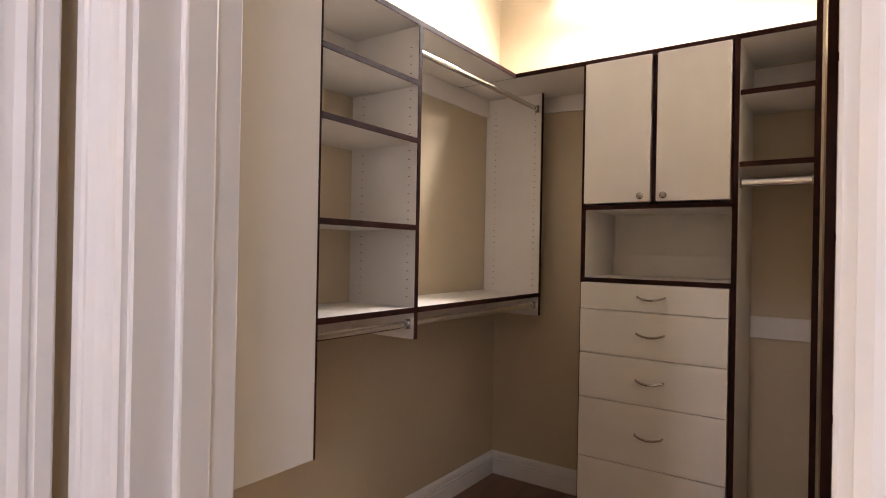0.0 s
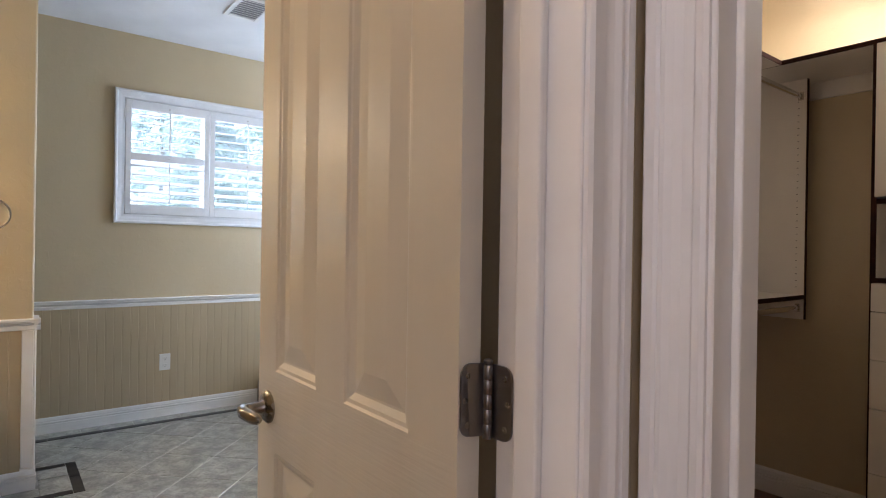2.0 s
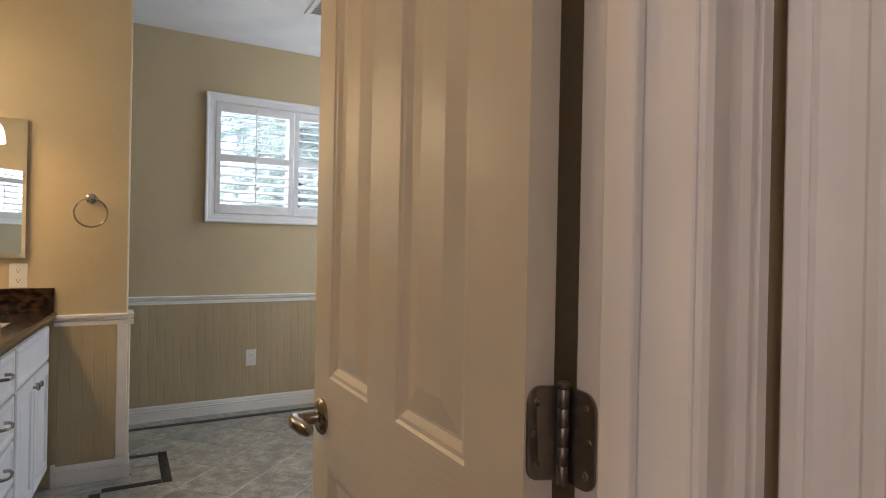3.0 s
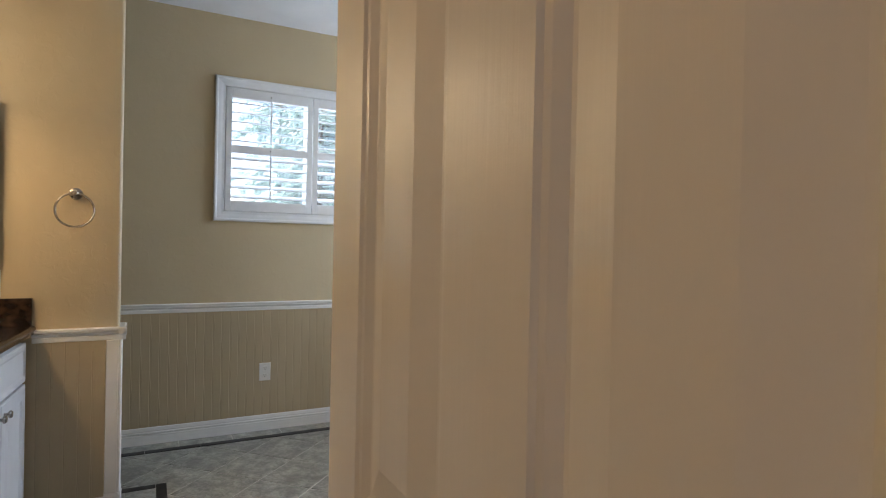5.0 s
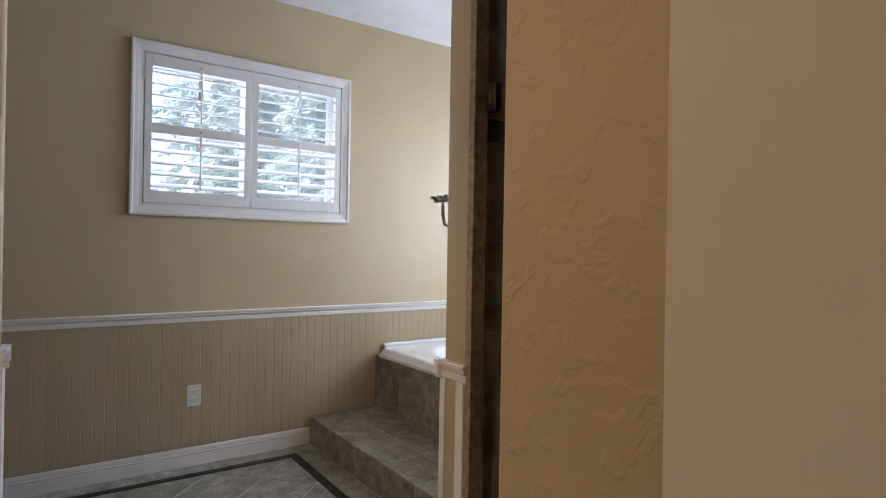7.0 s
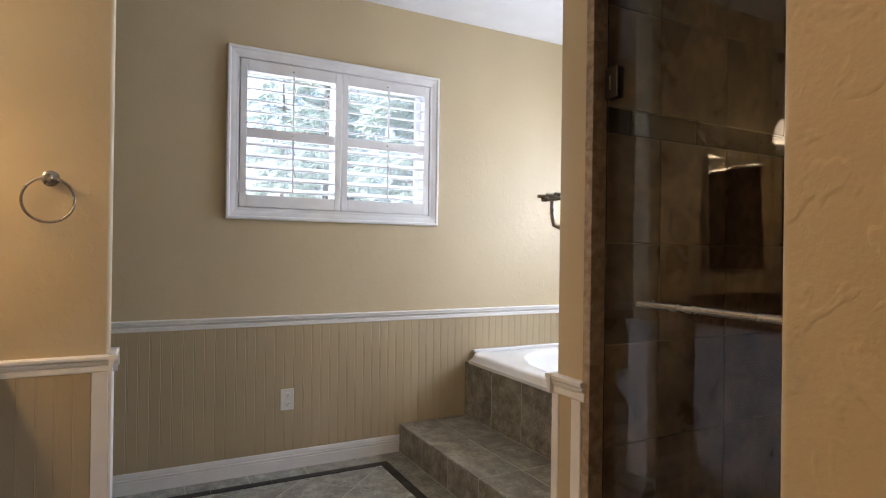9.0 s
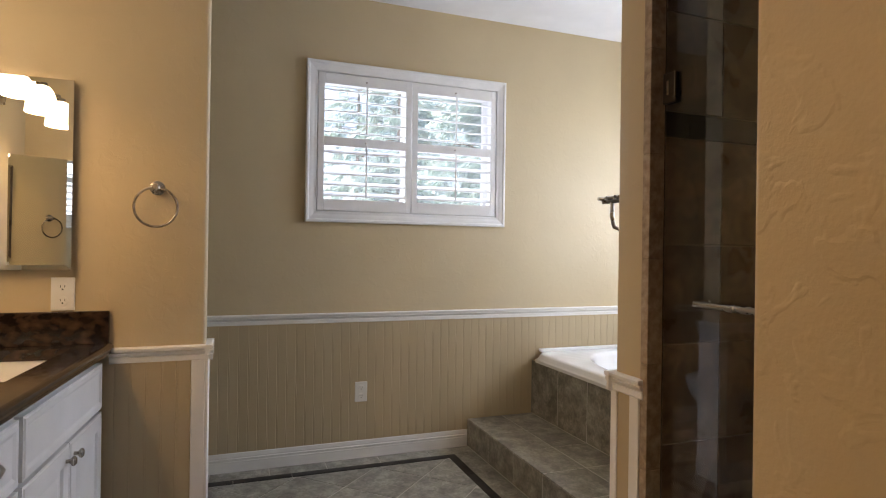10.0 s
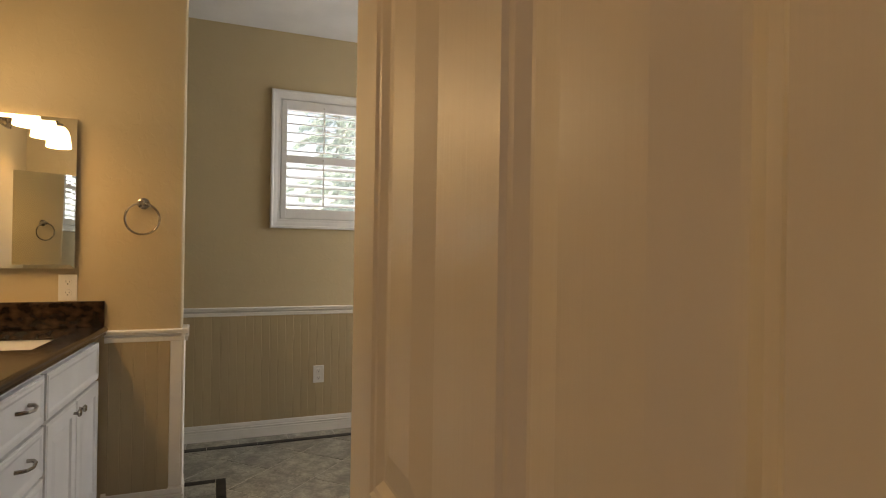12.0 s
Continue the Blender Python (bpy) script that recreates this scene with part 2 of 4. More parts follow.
def slab(bm, lo, hi, bevel=0.0, seg=1):
    """An axis-aligned block added to bm."""
    vs = [bm.verts.new((x, y, z)) for x in (lo[0], hi[0]) for y in (lo[1], hi[1]) for z in (lo[2], hi[2])]
    fs = [bm.faces.new([vs[i] for i in f]) for f in ((0, 1, 3, 2), (4, 6, 7, 5), (0, 4, 5, 1), (2, 3, 7, 6), (0, 2, 6, 4), (1, 5, 7, 3))]
    if bevel:
        edges = list({e for f in fs for e in f.edges})
        bmesh.ops.bevel(bm, geom=edges, offset=bevel, segments=seg, profile=0.5, affect="EDGES")
    return bm


def block(lo, hi, bevel=0.0, seg=1):
    return slab(bmesh.new(), lo, hi, bevel, seg)


def part(name, bm, mat, parent=None, label="", smooth=False):
    me = bpy.data.meshes.new(name)
    bmesh.ops.recalc_face_normals(bm, faces=bm.faces)
    bm.to_mesh(me)
    bm.free()
    me.materials.append(mat)
    if smooth:
        me.polygons.foreach_set("use_smooth", [True] * len(me.polygons))
        me.set_sharp_from_angle(angle=radians(38))
    ob = new(name, me)
    if parent:
        ob.parent = parent
        ob.matrix_parent_inverse = parent.matrix_world.inverted()
    if label:
        tagged(ob, label)
    return ob


def thing(name, at, label, category, group="", kind=""):
    ob = new(name)
    ob.location = at
    ob.empty_display_size = 0.05
    bpy.context.view_layer.update()
    return tagged(ob, label, category, group, kind)


def pieces(name, bm, mat, parent, spots):
    """Alike pieces that share one mesh, one object at each spot."""
    me = bpy.data.meshes.new(name)
    bmesh.ops.recalc_face_normals(bm, faces=bm.faces)
    bm.to_mesh(me)
    bm.free()
    me.materials.append(mat)
    inv = parent.matrix_world.inverted()
    for m in spots:
        ob = new(name, me)
        ob.parent = parent
        ob.matrix_parent_inverse = inv
        ob.matrix_basis = m if isinstance(m, Matrix) else Matrix.Translation(m)


def sweep(bm, section, p0, p1, u, v, mitre0=0.0, mitre1=0.0):
    """A moulding: the section (u, v) drawn from p0 to p1; mitre: the ends' shift along the run for each metre of u."""
    p0, p1, u, v = Vector(p0), Vector(p1), Vector(u), Vector(v)
    d = (p1 - p0).normalized()
    a = [bm.verts.new(p0 + u * s + v * t + d * (mitre0 * s)) for s, t in section]
    b = [bm.verts.new(p1 + u * s + v * t + d * (mitre1 * s)) for s, t in section]
    k = len(section)
    for i in range(k):
        bm.faces.new((a[i], a[(i + 1) % k], b[(i + 1) % k], b[i]))
    bm.faces.new(a[::-1])
    bm.faces.new(b)
    return bm


def lathe(bm, outline, m, steps=24):
    """A turned form: outline of (radius, height) about the local z axis, placed by m."""
    rings = []
    for r, h in outline:
        rings.append([bm.verts.new(m @ Vector((r * math.cos(2 * math.pi * k / steps), r * math.sin(2 * math.pi * k / steps), h))) for k in range(steps)])
    for a, b in zip(rings, rings[1:]):
        for k in range(steps):
            bm.faces.new((a[k], a[(k + 1) % steps], b[(k + 1) % steps], b[k]))
    for ring in (rings[0], rings[-1]):
        if (ring[0].co - ring[steps // 2].co).length > 1e-5:
            bm.faces.new(ring)
    return bm


def tube(bm, pts, r, steps=10, closed=False):
    """A round bar along pts."""
    pts = [Vector(p) for p in pts]
    rings, n = [], len(pts)
    side = None
    for i, p in enumerate(pts):
        a = pts[i - 1] if (i or closed) else p
        b = pts[(i + 1) % n] if (i < n - 1 or closed) else p
        d = (b - a).normalized()
        if side is None:
            side = d.cross(Vector((0, 0, 1)))
            if side.length < 0.1:
                side = d.cross(Vector((1, 0, 0)))
        side = (side - d * side.dot(d)).normalized()
        up = d.cross(side)
        rad = r[i] if isinstance(r, (list, tuple)) else r
        rings.append([bm.verts.new(p + (side * math.cos(2 * math.pi * k / steps) + up * math.sin(2 * math.pi * k / steps)) * rad) for k in range(steps)])
    for i in range(n if closed else n - 1):
        a, b = rings[i], rings[(i + 1) % n]
        for k in range(steps):
            bm.faces.new((a[k], a[(k + 1) % steps], b[(k + 1) % steps], b[k]))
    if not closed:
        bm.faces.new(rings[0][::-1])
        bm.faces.new(rings[-1])
    return bm


CASING = [(0, 0), (0, 0.009), (0.004, 0.012), (0.010, 0.012), (0.013, 0.009), (0.022, 0.0095), (0.030, 0.0125), (0.036, 0.0165), (0.040, 0.0165), (0.042, 0.0145), (0.045, 0.0175), (0.055, 0.0175), (0.057, 0.0155), (0.057, 0)]
WIDE = [(a * 1.21, b * 1.08) for a, b in CASING]
BASE = [(0, 0), (0, 0.015), (0.076, 0.015), (0.077, 0.0105), (0.080, 0.0105), (0.082, 0.016), (0.092, 0.017), (0.094, 0.010), (0.098, 0.010), (0.100, 0.014), (0.120, 0.012), (0.132, 0.004), (0.132, 0)]
RAIL = [(0, 0), (0, 0.009), (0.004, 0.012), (0.021, 0.012), (0.0225, 0.008), (0.025, 0.008), (0.027, 0.014), (0.036, 0.020), (0.039, 0.020), (0.0402, 0.015), (0.0424, 0.015), (0.044, 0.024), (0.054, 0.025), (0.058, 0.020), (0.058, 0)]

# ---- the setting ----
H = 2.70
FZ = 0.020  # the tiled bathroom floor


def wall(name, boxes, mat, label="", bevel=0.0):
    bm = bmesh.new()
    for lo, hi in boxes:
        slab(bm, lo, hi, bevel, 3)
    return tagged(part(name, bm, mat, smooth=bool(bevel)), label or "tan painted trowelled plaster wall", "wall", kind="structure")


wall_window = wall("wall_window", [((-4.28, -1.01, 0), (-4.13, 0.715, H)), ((-4.28, 1.84, 0), (-4.13, 3.50, H)), ((-4.28, 0.715, 0), (-4.13, 1.84, 1.45)), ((-4.28, 0.715, 2.25), (-4.13, 1.84, H))], M_WALL)
wall("wall_vanity", [((-4.13, -1.01, 0), (-0.06, -0.86, H))], M_WALL)
wall("wall_vanity_end", [((-1.70, -0.87, -0.02), (-1.58, -0.24, H + 0.02))], M_WALL, "tan plaster wall at the end of the vanity", 0.012)
wall_pillar = wall("wall_partition", [((-3.285, -0.87, -0.02), (-3.165, 0.184, H + 0.02))], M_WALL, "tan plaster partition wall beside the vanity", 0.012)
wall_entry = wall("wall_entry", [((-0.175, -0.86, 0), (-0.064, -0.162, H)), ((-0.175, 0.527, 0), (-0.064, 0.617, H)), ((-0.175, -0.162, 2.052), (-0.064, 0.527, H))], M_WALL)
wall("wall_shower_side", [((-1.159, 0.6515, -0.02), (-0.175, 0.74, H + 0.02))], M_WALLROUGH, "tan trowelled plaster wall behind the open door", 0.007)
wall("wall_closet_shower", [((-1.15, 0.74, 0), (-1.107, 3.225, H))], M_CLOSET)
wall("wall_closet_front", [((-1.107, 0.74, 0), (-0.185, 0.745, H)), ((-0.185, 0.617, 0), (0.020, 0.703, H)), ((0.524, 0.617, 0), (1.70, 0.703, H)), ((0.020, 0.617, 2.052), (0.524, 0.703, H))], M_CLOSET)
wall("wall_closet_right", [((0.83, 0.703, 0), (0.95, 3.225, H))], M_CLOSET)
wall("wall_closet_back", [((-1.15, 3.225, 0), (0.95, 3.35, H))], M_CLOSET, "cream painted plaster wall at the back of the closet")
wall("wall_hall_south", [((-0.06, -1.50, 0), (1.70, -1.40, H))], M_WALL)
wall("wall_hall_east", [((1.70, -1.50, 0), (1.82, 0.703, H))], M_WALL)
wall("wall_hall_west", [((-0.185, -1.50, 0), (-0.06, -1.01, H))], M_WALL)
wall_tub = wall("wall_tub", [((-4.13, 3.35, 0), (-3.85, 3.50, H)), ((-2.65, 3.35, 0), (-1.15, 3.50, H)), ((-3.85, 3.35, 0), (-2.65, 3.50, 1.15)), ((-3.85, 3.35, 2.10), (-2.65, 3.50, H))], M_WALL)
wall_shower = wall("wall_shower_tub", [((-2.314, 1.405, -0.02), (-2.176, 3.36, H + 0.02))], M_WALL, "tan plaster partition between shower and tub", 0.008)
wall("wall_shower_back", [((-2.176, 2.70, 0), (-1.15, 2.80, H))], M_SHTILE, "brown tiled wall at the back of the shower")
wall_shower_right = wall("wall_shower_right", [((-1.157, 0.745, 0), (-1.15, 2.70, H))], M_SHTILE, "brown tiled wall of the shower")
tagged(part("ceiling", block((-4.28, -1.50, H), (1.82, 3.50, H + 0.1)), M_CEIL), "white painted flat ceiling", "ceiling", kind="structure")
bm = block((-4.28, -1.01, -0.10), (-0.11, 0.66, FZ - 0.0018))
slab(bm, (-4.28, 0.66, -0.10), (-1.15, 3.50, FZ - 0.0018))
floor_bath = tagged(part("floor_bath", bm, M_GROUT), "grey-green slate tile floor laid diagonally with grout", "floor", kind="structure")
def slab_pair(lo, hi, lo2, hi2):
    bm = block(lo, hi)
    slab(bm, lo2, hi2)
    return bm


floor_wood = tagged(part("floor_closet", slab_pair((-0.11, -1.50, -0.10), (1.82, 0.703, -0.006), (-0.11, 0.703, -0.10), (0.95, 3.35, -0.006)), M_WOOD), "dark reddish-brown wood plank floor", "floor", kind="structure")
floor_wood2 = tagged(part("floor_closet_side", block((-1.107, 0.745, -0.006), (-0.12, 3.225, 0.0)), M_WOOD), "dark reddish-brown wood floor", "floor", kind="structure")


def trim(name, runs, mat=M_WHITE, label="white painted moulding", category="trim"):
    """runs: (section, p0, p1, u, v, mitre0, mitre1)"""
    bm = bmesh.new()
    for r in runs:
        sweep(bm, *r)
    return tagged(part(name, bm, mat), label, category, kind="structure")


X, Y, Z = Vector((1, 0, 0)), Vector((0, 1, 0)), Vector((0, 0, 1))
trim("baseboard", [(BASE, (-4.13, -0.86, 0), (-4.13, 1.665, 0), Z, X), (BASE, (-4.13, -0.86, 0), (-3.285, -0.86, 0), Z, Y),
                   (BASE, (-0.175, 0.6515, 0), (-1.159, 0.6515, 0), Z, -Y)], label="tall white painted baseboard along the bathroom wall", category="baseboard")
trim("baseboard_partition", [(BASE, (-3.165, -0.14, 0), (-3.165, 0.198, 0), Z, X), (BASE, (-3.151, 0.184, 0), (-3.299, 0.184, 0), Z, Y), (BASE, (-3.285, 0.198, 0), (-3.285, -0.86, 0), Z, -X)], label="white painted baseboard round the partition end", category="baseboard")
trim("baseboard_closet", [(BASE, (-1.107, 0.745, 0), (-1.107, 3.225, 0), Z, X), (BASE, (-1.107, 3.225, 0), (0.83, 3.225, 0), Z, -Y), (BASE, (0.83, 3.225, 0), (0.83, 0.703, 0), Z, -X)], label="white painted baseboard in the closet", category="baseboard")
trim("baseboard_hall", [(BASE, (0.589, 0.617, 0), (1.70, 0.617, 0), Z, -Y), (BASE, (1.70, 0.617, 0), (1.70, -1.40, 0), Z, -X)], label="white painted baseboard in the hall", category="baseboard")
R0 = 0.811
trim("chair_rail", [(RAIL, (-4.13, -0.86, R0), (-4.13, 3.35, R0), Z, X)], label="white painted chair rail over beadboard", category="chair rail")
trim("chair_rail_partition", [(RAIL, (-3.165, -0.135, R0 + 0.002), (-3.165, 0.211, R0 + 0.002), Z, X), (RAIL, (-3.138, 0.184, R0 + 0.002), (-3.312, 0.184, R0 + 0.002), Z, Y), (RAIL, (-3.285, 0.211, R0 + 0.002), (-3.285, -0.86, R0 + 0.002), Z, -X)], label="white painted chair rail capping the partition beadboard", category="chair rail")
bm = bmesh.new()
slab(bm, (-3.165, 0.136, 0.132), (-3.153, 0.184, R0 + 0.002), 0.002)
slab(bm, (-3.297, 0.184, 0.132), (-3.153, 0.195, R0 + 0.002), 0.002)
tagged(part("trim_partition_stile", bm, M_WHITE), "white painted corner board on the partition end", "trim", kind="structure")
# the shower pillar: cap, corner boards, edge
trim("chair_rail_pillar", [(RAIL, (-2.314, 1.405, R0), (-2.180, 1.405, R0), Z, -Y), (RAIL, (-2.314, 1.378, R0), (-2.314, 2.11, R0), Z, -X)], label="white painted chair rail capping the shower pillar", category="chair rail")
bm = bmesh.new()
slab(bm, (-2.325, 1.394, 0.0), (-2.294, 1.405, R0), 0.002)
slab(bm, (-2.236, 1.394, 0.0), (-2.1945, 1.405, R0), 0.002)
slab(bm, (-2.325, 1.405, 0.0), (-2.314, 1.47, R0), 0.002)
tagged(part("trim_pillar_stiles", bm, M_WHITE), "white painted boards on the shower pillar", "trim", kind="structure")


def beadboards(parent, y0, y1, x, z0, z1, face=1):
    w = 0.0507
    n = int((y1 - y0) / w)
    bm = bmesh.new()
    t = 0.010 * face
    sec = [(0.0, 0), (0.0, t * 0.87), (0.0022, t), (0.0056, t), (0.0066, t * 0.92), (0.0076, t), (0.0486, t), (0.0507, t * 0.87), (0.0507, 0)]
    sweep(bm, [(b, a) for a, b in sec], (0, 0, z0), (0, 0, z1), X, Y)
    pieces("beadboard", bm, M_BEAD, parent, [(x, y0 + i * w, 0) for i in range(n)])


beadboards(wall_window, -0.853, 3.34, -4.13, 0.12, 0.82)
beadboards(wall_pillar, -0.119, 0.140, -3.165, 0.12, 0.82)
bm = bmesh.new()
slab(bm, (-2.294, 1.398, 0.0), (-2.236, 1.404, R0))
tagged(part("trim_pillar_panel", bm, M_BEAD), "tan painted panel between the pillar boards", "trim", kind="structure")

# door frames
bm = bmesh.new()
for y, s in ((0.515, 1), (-0.15, -1)):
    a, b = sorted((y, y + 0.012 * s))
    slab(bm, (-0.179, a, 0), (-0.060, b, 2.04), 0.0015)
    a, b = sorted((y - 0.012 * s, y))
    slab(bm, (-0.142, a, 0), (-0.107, b, 2.028), 0.003, 2)
slab(bm, (-0.179, -0.162, 2.04), (-0.060, 0.527, 2.052), 0.0015)
slab(bm, (-0.142, -0.15, 2.028), (-0.107, 0.515, 2.04), 0.003, 2)
tagged(part("doorframe_bath", bm, M_WHITE), "white painted door jamb with a stop", "door frame", kind="structure")
cw = 0.057
for nm, xx, nv in (("casing_bath_hall", -0.064, X), ("casing_bath_inside", -0.175, -X)):
    trim(nm, [(WIDE, (xx, 0.519, 0), (xx, 0.519, 2.044), Y, nv, 0, 1), (WIDE, (xx, -0.154, 0), (xx, -0.154, 2.044), -Y, nv, 0, 1), (WIDE, (xx, -0.154, 2.044), (xx, 0.519, 2.044), Z, nv, -1, 1)], label="white painted fluted door casing", category="door casing")
bm = bmesh.new()
slab(bm, (0.020, 0.613, 0), (0.032, 0.715, 2.04), 0.0015)
slab(bm, (0.512, 0.613, 0), (0.524, 0.715, 2.04), 0.0015)
slab(bm, (0.020, 0.613, 2.04), (0.524, 0.715, 2.052), 0.0015)
slab(bm, (0.032, 0.650, 0), (0.042, 0.683, 2.04), 0.003, 2)
tagged(part("doorframe_closet", bm, M_WHITE), "white painted closet door jamb", "door frame", kind="structure")
trim("casing_closet", [(WIDE, (0.026, 0.617, 0), (0.026, 0.617, 2.046), -X, -Y, 0, 1), (WIDE, (0.518, 0.617, 0), (0.518, 0.617, 2.046), X, -Y, 0, 1), (WIDE, (0.026, 0.617, 2.046), (0.518, 0.617, 2.046), Z, -Y, -1, 1)], label="white painted fluted closet casing", category="door casing")

# ---- bathroom things ----


def four_panel_door():
    ob = thing("door_1", (-0.221, 0.4925, 0), "white embossed four-panel door standing open against the wall", "door", kind="structure")
    x0, x1, y0, y1, z0, z1 = -0.881, -0.221, 0.475, 0.510, 0.008, 2.035
    xs = [x0, -0.795, -0.607, -0.511, -0.323, x1]
    zs = [z0, 0.215, 0.842, 0.997, 1.905, z1]
    bm = bmesh.new()
    grids = []
    for y in (y0, y1):
        g = [[bm.verts.new((x, y, z)) for z in zs] for x in xs]
        grids.append(g)
        for i in range(5):
            for k in range(5):
                bm.faces.new((g[i][k], g[i + 1][k], g[i + 1][k + 1], g[i][k + 1]))
    a, b = grids
    ring = [(i, 0) for i in range(5)] + [(5, k) for k in range(5)] + [(i, 5) for i in range(5, 0, -1)] + [(0, k) for k in range(5, 0, -1)]
    for p, q in zip(ring, ring[1:] + ring[:1]):
        bm.faces.new((a[p[0]][p[1]], a[q[0]][q[1]], b[q[0]][q[1]], b[p[0]][p[1]]))
    bmesh.ops.recalc_face_normals(bm, faces=bm.faces)
    panels = [f for f in bm.faces if abs(f.normal.y) > 0.9 and any(xs[i] < f.calc_center_median().x < xs[i + 1] for i in (1, 3)) and any(zs[k] < f.calc_center_median().z < zs[k + 1] for k in (1, 3))]
    for thick, depth in ((0.003, 0.0), (0.004, -0.003), (0.006, -0.0008), (0.010, -0.0055), (0.004, 0.0), (0.036, 0.0075)):
        bmesh.ops.inset_individual(bm, faces=panels, thickness=thick, depth=depth, use_even_offset=True)
    part("leaf", bm, M_DOOR, ob)
    # levers on both faces
    for s, y in ((-1, y0), (1, y1)):
        rose = bmesh.new()
        lathe(rose, [(0.0, 0.0), (0.033, 0.0), (0.033, 0.004), (0.028, 0.009), (0.016, 0.012), (0.013, 0.016), (0.012, 0.045), (0.0, 0.047)], Matrix.Translation((-0.826, y, 0.922)) @ Euler((radians(90 if s < 0 else -90), 0, 0)).to_matrix().to_4x4())
        r = part("lever_handle", rose, M_NICKEL, ob, "satin nickel lever handle", True)
        lv = bmesh.new()
        tube(lv, [(-0.832, y + s * 0.040, 0.922), (-0.826, y + s * 0.052, 0.923), (-0.808, y + s * 0.056, 0.922), (-0.795, y + s * 0.053, 0.921), (-0.780, y + s * 0.049, 0.919), (-0.764, y + s * 0.044, 0.918), (-0.757, y + s * 0.042, 0.918)], [0.009, 0.012, 0.012, 0.0125, 0.012, 0.010, 0.004], 12)
        part("lever", lv, M_NICKEL, r, "", True)
    # three hinges
    for zc in (0.25, 1.067, 1.85):
        kn = bmesh.new()
        for j in range(5):
            lathe(kn, [(0.0, 0.0), (0.0054, 0.0), (0.0055, 0.0002), (0.0055, 0.0172), (0.0054, 0.0174), (0.0, 0.0174)], Matrix.Translation((-0.199, 0.503, zc - 0.0445 + j * 0.0178)), 14)
        lathe(kn, [(0.0, 0.0), (0.0042, 0.0), (0.0055, 0.002), (0.0055, 0.005), (0.003, 0.0072), (0.0, 0.0072)], Matrix.Translation((-0.199, 0.503, zc + 0.0445)), 14)
        h = part("hinge", kn, M_HINGE, ob, "brushed steel butt hinge", True)
        for which in (0, 1):
            lf = bmesh.new()
            w, hh, r = 0.033, 0.0445, 0.014
            outline = [(0, -hh), (w - r, -hh)] + [(w - r + r * math.sin(a), -hh + r - r * math.cos(a)) for a in (0.4, 0.8, 1.2, 1.57)] + [(w - r + r * math.cos(a), hh - r + r * math.sin(a)) for a in (0, 0.4, 0.8, 1.2)] + [(w - r, hh), (0, hh)]
            def place(u, v, d, which=which, zc=zc):
                if which == 0:
                    return (-0.218 + d + 0.008 * max(0, 1 - u / 0.012), 0.508 - u, zc + v)
                return (-0.198 + u, 0.512 - d, zc + v)
            top = [lf.verts.new(place(u, v, 0.0025)) for u, v in outline]
            bot = [lf.verts.new(place(u, v, 0.0)) for u, v in outline]
            lf.faces.new(top), lf.faces.new(bot[::-1])
            for i in range(len(top)):
                lf.faces.new((top[i - 1], top[i], bot[i], bot[i - 1]))
            part("hinge_plate", lf, M_HINGE, h)
            for u, v in ((0.022, 0.030), (0.026, 0.0), (0.022, -0.030)):
                p = Vector(place(u, v, 0.0026))
                turn = Euler((0, radians(90), 0)) if which == 0 else Euler((radians(90), 0, 0))
                part("screw", lathe(bmesh.new(), [(0.0, 0.0), (0.0040, 0.0), (0.0034, 0.0009), (0.0013, 0.0011), (0.0012, 0.0003), (0.0, 0.0003)], Matrix.Translation(p) @ turn.to_matrix().to_4x4(), 12), M_NICKEL, h)
    return ob


leaf = four_panel_door()
leaf.location.x += 0.012
leaf.location.y += 0.002


